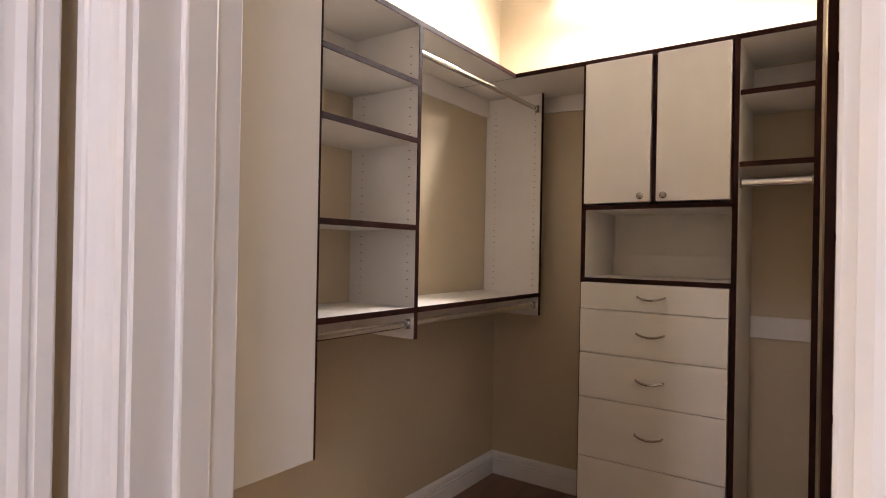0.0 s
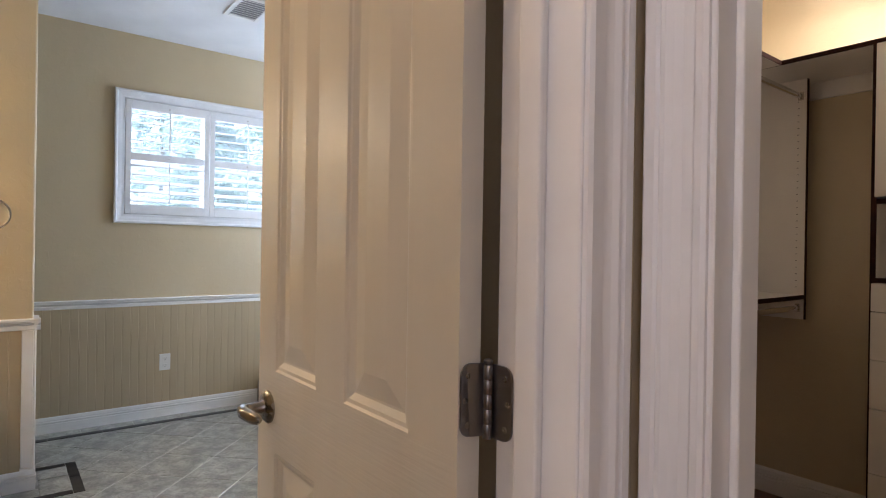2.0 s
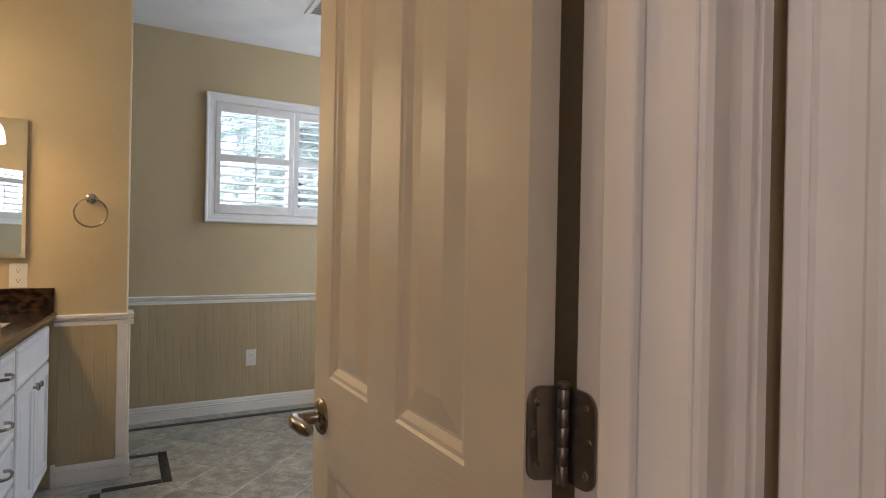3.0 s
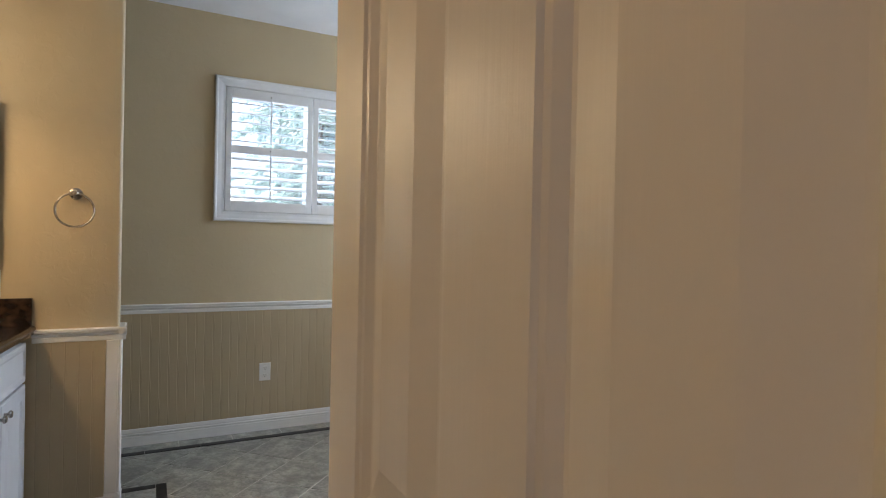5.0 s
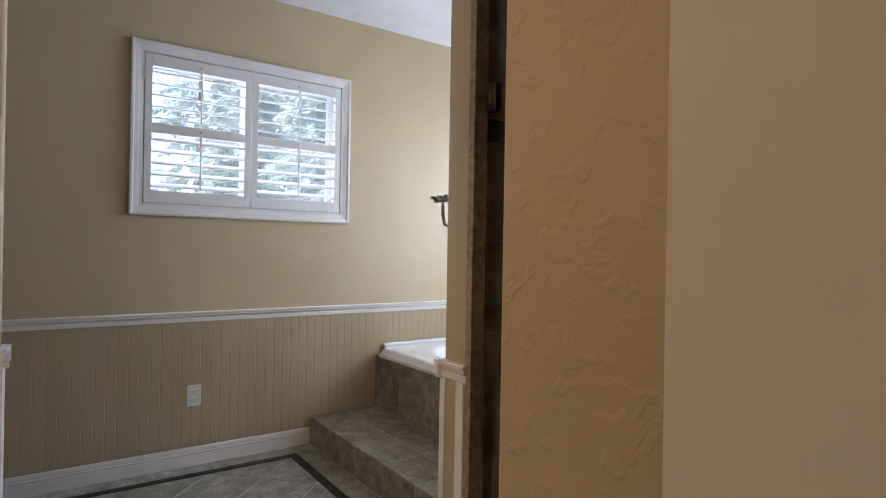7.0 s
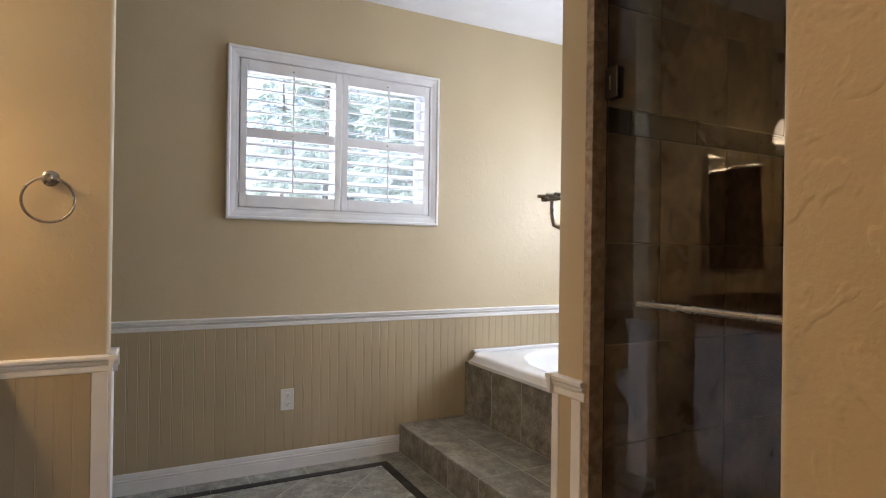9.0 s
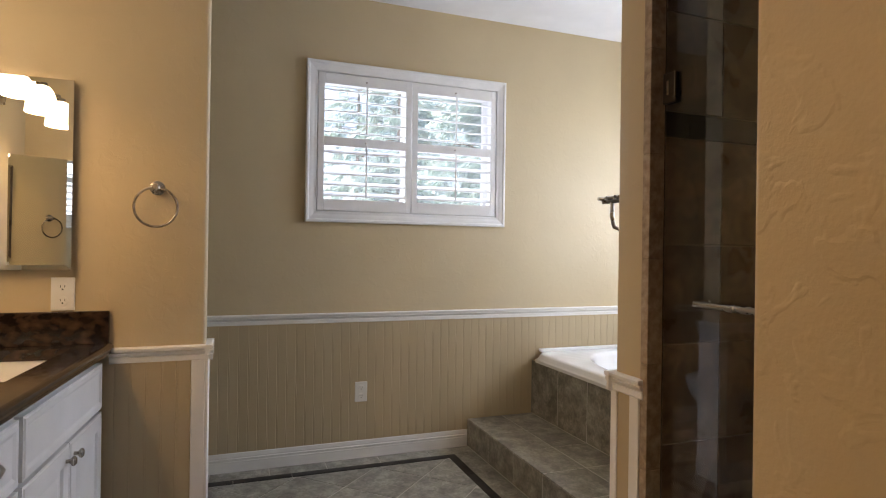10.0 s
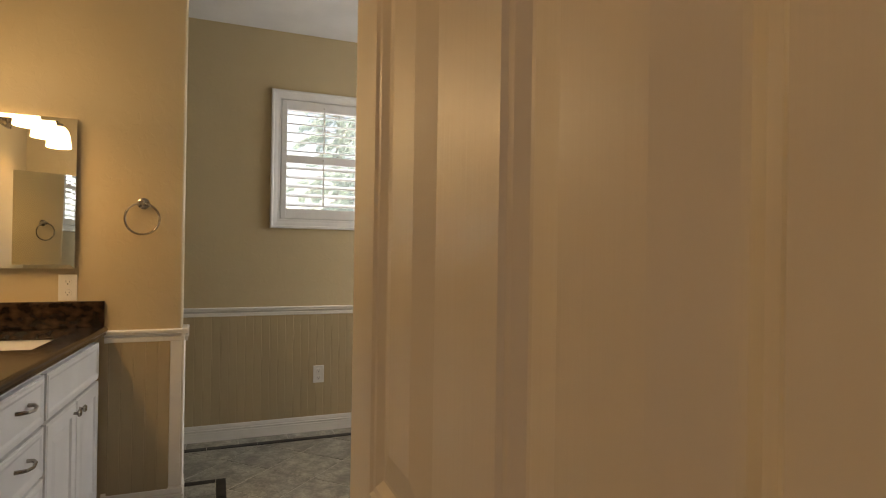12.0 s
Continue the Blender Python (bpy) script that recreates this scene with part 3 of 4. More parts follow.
def shutters():
    w = thing("window_1", (-4.13, 1.28, 1.39), "white plantation-shuttered window with a moulded white frame", "window", kind="structure")
    sec = [(0, 0), (0, 0.014), (0.008, 0.018), (0.018, 0.016), (0.026, 0.020), (0.040, 0.021), (0.046, 0.027), (0.056, 0.027), (0.060, 0.022), (0.060, 0)]
    bm = bmesh.new()
    ya, yb, za, zb = 0.715, 1.84, 1.45, 2.25
    x = -4.13
    sweep(bm, sec, (x, ya, za), (x, ya, zb), -Y, X, -1, 1)
    sweep(bm, sec, (x, yb, za), (x, yb, zb), Y, X, -1, 1)
    sweep(bm, sec, (x, ya, zb), (x, yb, zb), Z, X, -1, 1)
    sweep(bm, sec, (x, ya, za), (x, yb, za), -Z, X, -1, 1)
    part("window_frame", bm, M_SHUTTER, w, "", True)
    bm = bmesh.new()
    for lo, hi in (((-4.25, ya, za), (-4.13, ya + 0.012, zb)), ((-4.25, yb - 0.012, za), (-4.13, yb, zb)), ((-4.25, ya, zb - 0.012), (-4.13, yb, zb)), ((-4.25, ya, za), (-4.13, yb, za + 0.012))):
        slab(bm, lo, hi)
    part("reveal", bm, M_SHUTTER, w)
    # the sash behind: frame, pane
    bm = bmesh.new()
    for lo, hi in (((-4.265, ya, za), (-4.235, ya + 0.045, zb)), ((-4.265, yb - 0.045, za), (-4.235, yb, zb)), ((-4.265, ya, zb - 0.045), (-4.235, yb, zb)), ((-4.265, ya, za), (-4.235, yb, za + 0.045)), ((-4.262, 1.246, za), (-4.238, 1.300, zb))):
        slab(bm, lo, hi, 0.003)
    part("sash", bm, M_SHUTTER, w)
    pane = part("pane", block((-4.252, ya + 0.04, za + 0.04), (-4.248, yb - 0.04, zb - 0.04)), M_GLASS, w)
    pane.visible_shadow = False
    mid = (ya + yb) / 2
    for p0, p1, hinge_y in ((ya + 0.006, mid - 0.002, ya), (mid + 0.002, yb - 0.006, yb)):
        bm = bmesh.new()
        st, tr, br = 0.036, 0.062, 0.066
        z0, z1 = za + 0.006, zb - 0.006
        xa, xb = -4.140, -4.114
        slab(bm, (xa, p0, z0), (xb, p0 + st, z1), 0.002)
        slab(bm, (xa, p1 - st, z0), (xb, p1, z1), 0.002)
        slab(bm, (xa, p0 + st, z1 - tr), (xb, p1 - st, z1), 0.002)
        slab(bm, (xa, p0 + st, z0), (xb, p1 - st, z0 + br), 0.002)
        slab(bm, (xa, p0 + st, 1.829), (xb, p1 - st, 1.880), 0.002)
        s = part("shutter", bm, M_SHUTTER, w, "white shutter panel with tilted louvres")
        for g0, g1 in ((z0 + br, 1.829), (1.880, z1 - tr)):
            n = 5
            lv = bmesh.new()
            prof = [(-0.031, 0), (-0.024, 0.0042), (0, 0.0058), (0.024, 0.0042), (0.031, 0), (0.024, -0.0042), (0, -0.0058), (-0.024, -0.0042)]
            sweep(lv, prof, (0, p0 + st + 0.003, 0), (0, p1 - st - 0.003, 0), X, Z)
            me_spots = []
            for i in range(n):
                zc = g0 + (i + 0.5) * (g1 - g0) / n
                me_spots.append(Matrix.Translation((-4.129, 0, zc)) @ Euler((0, radians(12 if g0 > 1.85 else 27), 0)).to_matrix().to_4x4())
            pieces("louvre", lv, M_SHUTTER, s, me_spots)
            rod = bmesh.new()
            yc = (p0 + p1) / 2
            slab(rod, (-4.099, yc - 0.005, g0 + 0.018), (-4.091, yc + 0.005, g1 + 0.012), 0.002)
            part("tilt_rod", rod, M_SHUTTER, s)
            part("rod_catch", lathe(bmesh.new(), [(0, 0), (0.0045, 0), (0.0045, 0.004), (0, 0.006)], Matrix.Translation((-4.114, yc, g1 + 0.026)) @ Euler((0, radians(90), 0)).to_matrix().to_4x4(), 12), M_NICKEL, s)
        for zc in (z0 + 0.10, z1 - 0.10):
            bm = block((-4.114, hinge_y - 0.004, zc - 0.03), (-4.110, hinge_y + 0.004, zc + 0.03), 0.001)
            part("shutter_hinge", bm, M_SHUTTER, s)
    return w


shutters()


def outlet(at):
    x, y, z = at
    ob = thing("outlet", at, "white duplex wall outlet with a cover plate", "outlet", "wall outlets")
    part("cover_plate", block((x, y - 0.036, z - 0.058), (x + 0.006, y + 0.036, z + 0.058), 0.002, 2), M_PLASTIC, ob)
    for dz in (0.024, -0.024):
        bm = bmesh.new()
        lathe(bm, [(0.0, 0.0), (0.0165, 0.0), (0.0160, 0.0025), (0.0, 0.0025)], Matrix.Translation((x + 0.006, y, z + dz)) @ Euler((0, radians(90), 0)).to_matrix().to_4x4(), 20)
        s = part("socket", bm, M_PLASTIC, ob)
        # slots are raised blocks; the shade inside them is put into the black
        bm = bmesh.new()
        slab(bm, (x + 0.0080, y - 0.0075, z + dz - 0.001), (x + 0.0090, y - 0.0055, z + dz + 0.007))
        slab(bm, (x + 0.0080, y + 0.0055, z + dz - 0.001), (x + 0.0090, y + 0.0075, z + dz + 0.006))
        slab(bm, (x + 0.0080, y - 0.0025, z + dz - 0.010), (x + 0.0090, y + 0.0025, z + dz - 0.005))
        part("slots", bm, M_SLOT, s)


outlet((-4.120, 0.990, 0.406))
outlet((-3.165, -0.280, 1.067))


def towel_ring(m, label):
    ob = thing("towel_ring", m.translation, label, "towel ring", "towel rings")
    bm = bmesh.new()
    turn = m @ Euler((0, radians(90), 0)).to_matrix().to_4x4()
    lathe(bm, [(0.0, 0.0), (0.026, 0.0), (0.026, 0.006), (0.020, 0.010), (0.011, 0.014), (0.010, 0.040), (0.013, 0.043), (0.013, 0.052), (0.009, 0.056), (0.0, 0.056)], turn)
    part("post", bm, M_NICKEL, ob, "", True)
    bm = bmesh.new()
    tube(bm, [m @ Vector((0.047, 0.071 * math.sin(a), -0.068 - 0.004 + 0.071 * math.cos(a))) for a in [2 * math.pi * k / 40 for k in range(40)]], 0.0047, 10, True)
    part("ring", bm, M_NICKEL, ob, "", True)


towel_ring(pose(-3.165, 0.013, 1.452), "satin nickel towel ring on the partition wall")


def bevel_mirror(name, centre, width, height, facing, label):
    ob = thing(name, centre, label, "mirror", "vanity mirrors")
    c, n = Vector(centre), Vector(facing).normalized()
    side = n.cross(Z).normalized()
    up = side.cross(n)
    bm = bmesh.new()
    loops = []
    for inset, d in ((0, 0.0), (0, 0.020), (0.016, 0.0206)):
        loops.append([bm.verts.new(c + n * d + side * (sx * (width / 2 - inset)) + up * (sz * (height / 2 - inset))) for sx, sz in ((-1, -1), (1, -1), (1, 1), (-1, 1))])
    for a, b in zip(loops, loops[1:]):
        for i in range(4):
            bm.faces.new((a[i], a[(i + 1) % 4], b[(i + 1) % 4], b[i]))
    bm.faces.new(loops[-1])
    bm.faces.new(loops[0][::-1])
    part("mirror_glass", bm, M_MIRROR, ob)


bevel_mirror("wall_mirror", (-3.158, -0.505, 1.482), 0.51, 0.66, (1, -0.0163, 0.019), "frameless wall mirror with a wide bright border strip")
bevel_mirror("wall_mirror", (-1.80, -0.65, 1.455), 0.54, 0.60, (-0.926, 0.378, -0.03), "frameless mirrored cabinet door standing ajar at the vanity")
bevel_mirror("wall_mirror", (-2.76, -0.86, 1.43), 0.64, 0.80, (0, 1, 0), "frameless wall mirror over the sink")


def vanity_light(xs):
    c = sum(xs) / len(xs)
    ob = thing("vanity_light", (c, -0.86, 2.06), "four-shade vanity wall light with lit opal bell shades", "wall light", "vanity lights")
    part("backplate", block((c - 0.46, -0.86, 1.975), (c + 0.46, -0.835, 2.035), 0.006, 2), M_NICKEL, ob)
    for x in xs:
        bm = bmesh.new()
        tube(bm, [(x, -0.838, 2.005), (x, -0.75, 2.025), (x, -0.645, 2.035), (x, -0.59, 2.03), (x, -0.585, 2.005)], 0.008, 10)
        lathe(bm, [(0.0, 0.03), (0.022, 0.03), (0.026, 0.0), (0.0, 0.0)], Matrix.Translation((x, -0.585, 1.985)), 16)
        part("arm", bm, M_NICKEL, ob, "", True)
        bm = bmesh.new()
        lathe(bm, [(0.022, 0.125), (0.034, 0.120), (0.048, 0.100), (0.057, 0.070), (0.062, 0.035), (0.066, 0.0), (0.063, 0.0), (0.059, 0.035), (0.054, 0.070), (0.045, 0.098), (0.032, 0.116), (0.022, 0.121)], Matrix.Translation((x, -0.585, 1.875)), 28)
        sh = part("shade", bm, M_GLOW, ob, "lit opal glass bell shade", True)
        sh.visible_shadow = False


vanity_light((-2.90, -2.63, -2.36, -2.09))


# vanity cabinets, worktop, sinks
def raised_front(x0, x1, z0, z1, y, depth=0.019):
    """A drawer or door front with a stepped raised panel, facing +y."""
    bm = block((x0, y - depth, z0), (x1, y, z1))
    bmesh.ops.recalc_face_normals(bm, faces=bm.faces)
    f = [f for f in bm.faces if f.normal.y > 0.9]
    small = min(x1 - x0, z1 - z0) < 0.18
    steps = ((0.006, 0.0), (0.003, 0.003), (0.012, 0.0), (0.010, -0.004), (0.004, 0)) if small else ((0.006, 0.0), (0.003, 0.003), (0.045, 0.0), (0.006, -0.007), (0.014, 0.0), (0.022, 0.005))
    for t, d in steps:
        bmesh.ops.inset_individual(bm, faces=f, thickness=t, depth=d, use_even_offset=True)
    return bm


VF = -0.152


def pull(c, parent, width=0.10):
    x, y, z = c
    bm = bmesh.new()
    tube(bm, [(x - width / 2, y - 0.004, z), (x - width / 2 + 0.003, y + 0.014, z + 0.001), (x - width * 0.32, y + 0.025, z - 0.001), (x, y + 0.030, z - 0.004), (x + width * 0.32, y + 0.025, z - 0.001), (x + width / 2 - 0.003, y + 0.014, z + 0.001), (x + width / 2, y - 0.004, z)], [0.0065, 0.006, 0.0055, 0.005, 0.0055, 0.006, 0.0065], 10)
    part("pull", bm, M_NICKEL, parent, "satin nickel bow pull", True)


def knob(c, parent, toward=1):
    x, y, z = c
    bm = bmesh.new()
    lathe(bm, [(0.0, -0.003), (0.006, -0.003), (0.0055, 0.010), (0.009, 0.014), (0.014, 0.018), (0.0145, 0.023), (0.010, 0.027), (0.0, 0.028)], Matrix.Translation((x, y, z)) @ Euler((radians(-90 * toward), 0, 0)).to_matrix().to_4x4(), 18)
    part("knob", bm, M_NICKEL, parent, "satin nickel round knob", True)


def vanity_unit(x0, x1, kind):
    names = {"sink": "white painted sink base cabinet with two doors", "drawers": "white painted vanity cabinet with four drawers", "doors": "narrow white painted vanity cabinet with two doors"}
    ob = thing("vanity_cabinet", ((x0 + x1) / 2, -0.45, FZ), names[kind], "cabinet", "vanity cabinets")
    bm = bmesh.new()
    slab(bm, (x0, -0.855, 0.10), (x1, VF - 0.021, 0.8515))
    slab(bm, (x0, -0.855, FZ), (x1, VF - 0.09, 0.10))
    part("body", bm, M_CABINET, ob)
    g = 0.012
    if kind == "drawers":
        for z0, z1 in ((0.662, 0.822), (0.490, 0.650), (0.318, 0.478), (0.120, 0.306)):
            d = part("drawer", raised_front(x0 + g, x1 - g, z0, z1, VF), M_CABINET, ob)
            pull(((x0 + x1) / 2, VF + 0.003, (z0 + z1) / 2 + 0.015), d)
    else:
        part("false_front", raised_front(x0 + g, x1 - g, 0.662, 0.822, VF), M_CABINET, ob)
        m = (x0 + x1) / 2
        for a, b, kx in ((x0 + g, m - 0.002, m - 0.035), (m + 0.002, x1 - g, m + 0.035)):
            d = part("door", raised_front(a, b, 0.120, 0.650, VF), M_CABINET, ob)
            knob((kx, VF + 0.002, 0.605), d)


for a, b, k in ((-3.155, -2.46, "sink"), (-2.46, -2.06, "drawers"), (-2.06, -1.705, "doors")):
    vanity_unit(a, b, k)

top = thing("vanity_worktop", (-2.43, -0.45, 0.845), "dark brown marble vanity worktop with splashes", "countertop")
bm = bmesh.new()
sinks = ((-3.06, -2.56),)
ys = (-0.858, -0.585, -0.225, -0.137)
xs = [-3.163] + [v for s in sinks for v in s] + [-1.702]
for i in range(3):
    for j in range(3):
        if not (i == 1 and j == 1):
            slab(bm, (xs[i], ys[j], 0.853), (xs[i + 1], ys[j + 1], 0.890))
bmesh.ops.remove_doubles(bm, verts=bm.verts, dist=0.0005)
sweep(bm, [(0.853, 0), (0.853, 0.010), (0.858, 0.014), (0.863, 0.011), (0.866, 0.014), (0.874, 0.016), (0.882, 0.014), (0.888, 0.008), (0.890, 0.003), (0.890, 0)], (-3.163, -0.137, 0), (-1.702, -0.137, 0), Z, Y)
part("slab", bm, M_MARBLE, top)
part("side_splash", block((-3.163, -0.837, 0.8902), (-3.143, -0.135, 1.006), 0.002, 2), M_MARBLE, top)
part("side_splash", block((-1.722, -0.837, 0.8902), (-1.702, -0.135, 1.006), 0.002, 2), M_MARBLE, top)
part("back_splash", block((-3.163, -0.858, 0.8902), (-1.702, -0.838, 1.006), 0.002, 2), M_MARBLE, top)


def basin_loops(bm, loops):
    """Rounded-rectangle loops (half x, half y, corner, z) about a centre, stitched in order and closed by the last."""
    rings = []
    for cx, cy, hx, hy, r, z in loops:
        ring = []
        for sx, sy, a0 in ((1, 1, 0), (-1, 1, 90), (-1, -1, 180), (1, -1, 270)):
            for k in range(7):
                a = radians(a0 + 15 * k)
                ring.append(bm.verts.new((cx + sx * (hx - r) + r * math.cos(a), cy + sy * (hy - r) + r * math.sin(a), z)))
        rings.append(ring)
    for a, b in zip(rings, rings[1:]):
        for k in range(28):
            bm.faces.new((a[k], a[(k + 1) % 28], b[(k + 1) % 28], b[k]))
    bm.faces.new(rings[-1])
    return bm


for sx0, sx1 in sinks:
    cx, cy = (sx0 + sx1) / 2, -0.405
    s = thing("sink", (cx, cy, 0.70), "white porcelain undermount rectangular sink", "sink", "vanity sinks")
    part("bowl", basin_loops(bmesh.new(), [(cx, cy, 0.265, 0.195, 0.02, 0.8515), (cx, cy, 0.248, 0.178, 0.03, 0.8505), (cx, cy, 0.242, 0.172, 0.035, 0.80), (cx, cy, 0.20, 0.13, 0.05, 0.735), (cx, cy, 0.15, 0.09, 0.06, 0.722), (cx, cy, 0.03, 0.03, 0.03, 0.715)]), M_PORCELAIN, s, "", True)
    part("drain", lathe(bmesh.new(), [(0, 0), (0.022, 0), (0.020, 0.003), (0, 0.002)], Matrix.Translation((cx, cy, 0.7155))), M_CHROME, s)

# the vanity run stands a little out of square with the partition
PIVOT = Vector((-3.163, -0.150, 0))
SKEW = Matrix.Translation(PIVOT) @ Euler((0, 0, radians(-3.6))).to_matrix().to_4x4() @ Matrix.Translation(-PIVOT)
for ob in list(scene.objects):
    if ob.name.split(".")[0] in ("vanity_cabinet", "sink", "slab"):
        ob.matrix_basis = SKEW @ ob.matrix_basis

# ---- tub, step, shower ----
step = thing("tub_step", (-3.2, 1.89, 0), "dark slate tiled step in front of the tub", "step")
part("core", block((-4.128, 1.6688, -0.004), (-2.312, 2.36, 0.1858)), M_GROUT, step)
t, g = 0.302, 0.0030
for i in range(7):
    x0 = -4.103 + i * t if i else -4.128
    x1 = min(-4.103 + (i + 1) * t, -2.312)
    if x1 - x0 < 0.03:
        continue
    part("tile", block((x0 + g, 1.668, 0.179), (x1 - g, 1.908 - g, 0.187), 0.0008), M_STEPTILE, step)
    part("tile", block((x0 + g, 1.908 + g, 0.179), (x1 - g, 2.116, 0.187), 0.0008), M_STEPTILE, step)
    part("tile", block((x0 + g, 1.667, FZ + 0.001), (x1 - g, 1.676, 0.1785), 0.0008), M_STEPTILE, step)

tub_deck = thing("tub_surround", (-3.2, 2.7, 0), "dark slate tiled tub surround", "tub surround")
part("core", block((-4.128, 2.1185, 0.18), (-2.304, 3.348, 0.30)), M_GROUT, tub_deck)
part("riser_core", block((-4.128, 2.1185, 0.30), (-2.304, 2.150, 0.525)), M_GROUT, tub_deck)
for i in range(7):
    x0 = -4.103 + i * t if i else -4.128
    x1 = min(-4.103 + (i + 1) * t, -2.304)
    if x1 - x0 > 0.03:
        part("tile", block((x0 + g, 2.117, 0.1885), (x1 - g, 2.128, 0.529), 0.0008), M_STEPTILE, tub_deck)

tub = thing("bathtub", (-3.21, 2.73, 0.53), "white drop-in bathtub with an oval basin", "bathtub")
bm = bmesh.new()
N = 64
cx, cy = -3.215, 2.73


def rect_ring(hx, hy, z):
    ring = []
    for k in range(N):
        a = 2 * math.pi * (k + 0.5) / N
        c, s = math.cos(a), math.sin(a)
        f = min(hx / max(abs(c), 1e-6), hy / max(abs(s), 1e-6))
        ring.append(bm.verts.new((cx + c * f, cy + s * f, z)))
    return ring


def oval_ring(rx, ry, z, p=2.6):
    ring = []
    for k in range(N):
        a = 2 * math.pi * (k + 0.5) / N
        c, s = math.cos(a), math.sin(a)
        f = (abs(c / rx) ** p + abs(s / ry) ** p) ** (-1 / p)
        ring.append(bm.verts.new((cx + c * f, cy + s * f, z)))
    return ring


rings = [rect_ring(0.912, 0.605, 0.522), rect_ring(0.913, 0.622, 0.527), rect_ring(0.913, 0.624, 0.545), rect_ring(0.911, 0.618, 0.552), rect_ring(0.909, 0.612, 0.556), rect_ring(0.905, 0.606, 0.574), rect_ring(0.900, 0.596, 0.583), rect_ring(0.88, 0.575, 0.586), oval_ring(0.79, 0.50, 0.586), oval_ring(0.77, 0.485, 0.580), oval_ring(0.755, 0.47, 0.56), oval_ring(0.72, 0.44, 0.45), oval_ring(0.64, 0.37, 0.34), oval_ring(0.5, 0.26, 0.315), oval_ring(0.1, 0.06, 0.31)]
for a, b in zip(rings, rings[1:]):
    for k in range(N):
        bm.faces.new((a[k], a[(k + 1) % N], b[(k + 1) % N], b[k]))
bm.faces.new(rings[-1])
part("shell", bm, M_PORCELAIN, tub, "", True)
part("ledge", block((-4.120, 2.165, 0.584), (-4.09, 3.34, 0.604), 0.006, 3), M_PORCELAIN, tub)

# second window, over the tub
w2 = thing("window_2", (-3.25, 3.42, 1.15), "white framed window over the tub", "window", kind="structure")
bm = bmesh.new()
for lo, hi in (((-3.85, 3.40, 1.15), (-3.81, 3.46, 2.10)), ((-2.69, 3.40, 1.15), (-2.65, 3.46, 2.10)), ((-3.85, 3.40, 2.06), (-2.65, 3.46, 2.10)), ((-3.85, 3.40, 1.15), (-2.65, 3.46, 1.19))):
    slab(bm, lo, hi, 0.003)
part("window_frame", bm, M_SHUTTER, w2)
p = part("pane", block((-3.82, 3.425, 1.18), (-2.68, 3.431, 2.07)), M_GLASS, w2)
p.visible_shadow = False

# towel shelf on the tub side of the shower partition
rack = thing("towel_shelf", (-2.30, 1.72, 1.41), "satin nickel towel shelf with a bar, on the shower partition", "towel rack")
for yy in (1.47, 1.97):
    bm = bmesh.new()
    tube(bm, [(-2.302, yy, 1.41), (-2.36, yy, 1.41), (-2.48, yy, 1.412)], 0.008, 10)
    lathe(bm, [(0.0, 0.0), (0.024, 0.0), (0.022, 0.006), (0.010, 0.010), (0.0, 0.010)], Matrix.Translation((-2.314, yy, 1.41)) @ Euler((0, radians(-90), 0)).to_matrix().to_4x4(), 18)
    part("bracket", bm, M_NICKEL, rack, "", True)
for dx in (-0.18, -0.135, -0.09, -0.045):
    part("shelf_bar", tube(bmesh.new(), [(-2.30 + dx, 1.45, 1.422), (-2.30 + dx, 1.99, 1.422)], 0.0065, 10), M_NICKEL, rack, "", True)
bm = bmesh.new()
tube(bm, [(-2.43, 1.47, 1.41), (-2.432, 1.47, 1.36), (-2.426, 1.475, 1.325), (-2.42, 1.50, 1.315), (-2.42, 1.93, 1.315), (-2.426, 1.965, 1.325), (-2.432, 1.97, 1.36), (-2.43, 1.97, 1.41)], 0.007, 10)
part("towel_bar", bm, M_NICKEL, rack, "", True)

# shower: tile courses on the left wall, edge tiles, glass
courses = [(-0.193, 0.095), (0.099, 0.387), (0.391, 0.679), (0.683, 0.971), (0.975, 1.263), (1.267, 1.577), (1.657, 1.945), (1.949, 2.237), (2.241, 2.529), (2.533, 2.699)]
part("tile_bed", block((-2.1758, 1.452, 0.0), (-2.170, 2.698, 2.698)), M_SHGROUT, wall_shower)
for z0, z1 in courses:
    for y0, y1 in ((1.452, 1.671), (1.675, 1.973), (1.977, 2.275), (2.279, 2.577), (2.581, 2.697)):
        part("tile", block((-2.1705, y0, max(z0, 0.001)), (-2.164, y1, z1), 0.0012), M_SHTILE, wall_shower)
for y0, y1 in ((1.452, 1.545), (1.549, 1.827), (1.831, 2.127), (2.131, 2.427), (2.431, 2.697)):
    part("accent_tile", block((-2.1705, y0, 1.581), (-2.163, y1, 1.653), 0.001), M_STRIP, wall_shower)
part("edge_grout", block((-2.1925, 1.400, 0.0), (-2.1655, 1.4515, 2.695)), M_SHGROUT, wall_shower)
for i in range(9):
    z0 = 0.06 + 0.305 * i - 0.058
    part("edge_tile", block((-2.1940, 1.3985, z0 + 0.001), (-2.1635, 1.4505, min(z0 + 0.304, 2.695)), 0.0025, 2), M_SHEDGE, wall_shower)
part("tile", block((-2.1705, 2.690, 0.0), (-1.16, 2.6995, 2.698)), M_SHTILE, wall_shower)
curb = tagged(part("shower_curb", block((-2.162, 1.40, 0.0), (-1.158, 1.50, 0.10), 0.004), M_SHTILE), "brown tiled shower curb under the glass door", "curb", kind="structure")

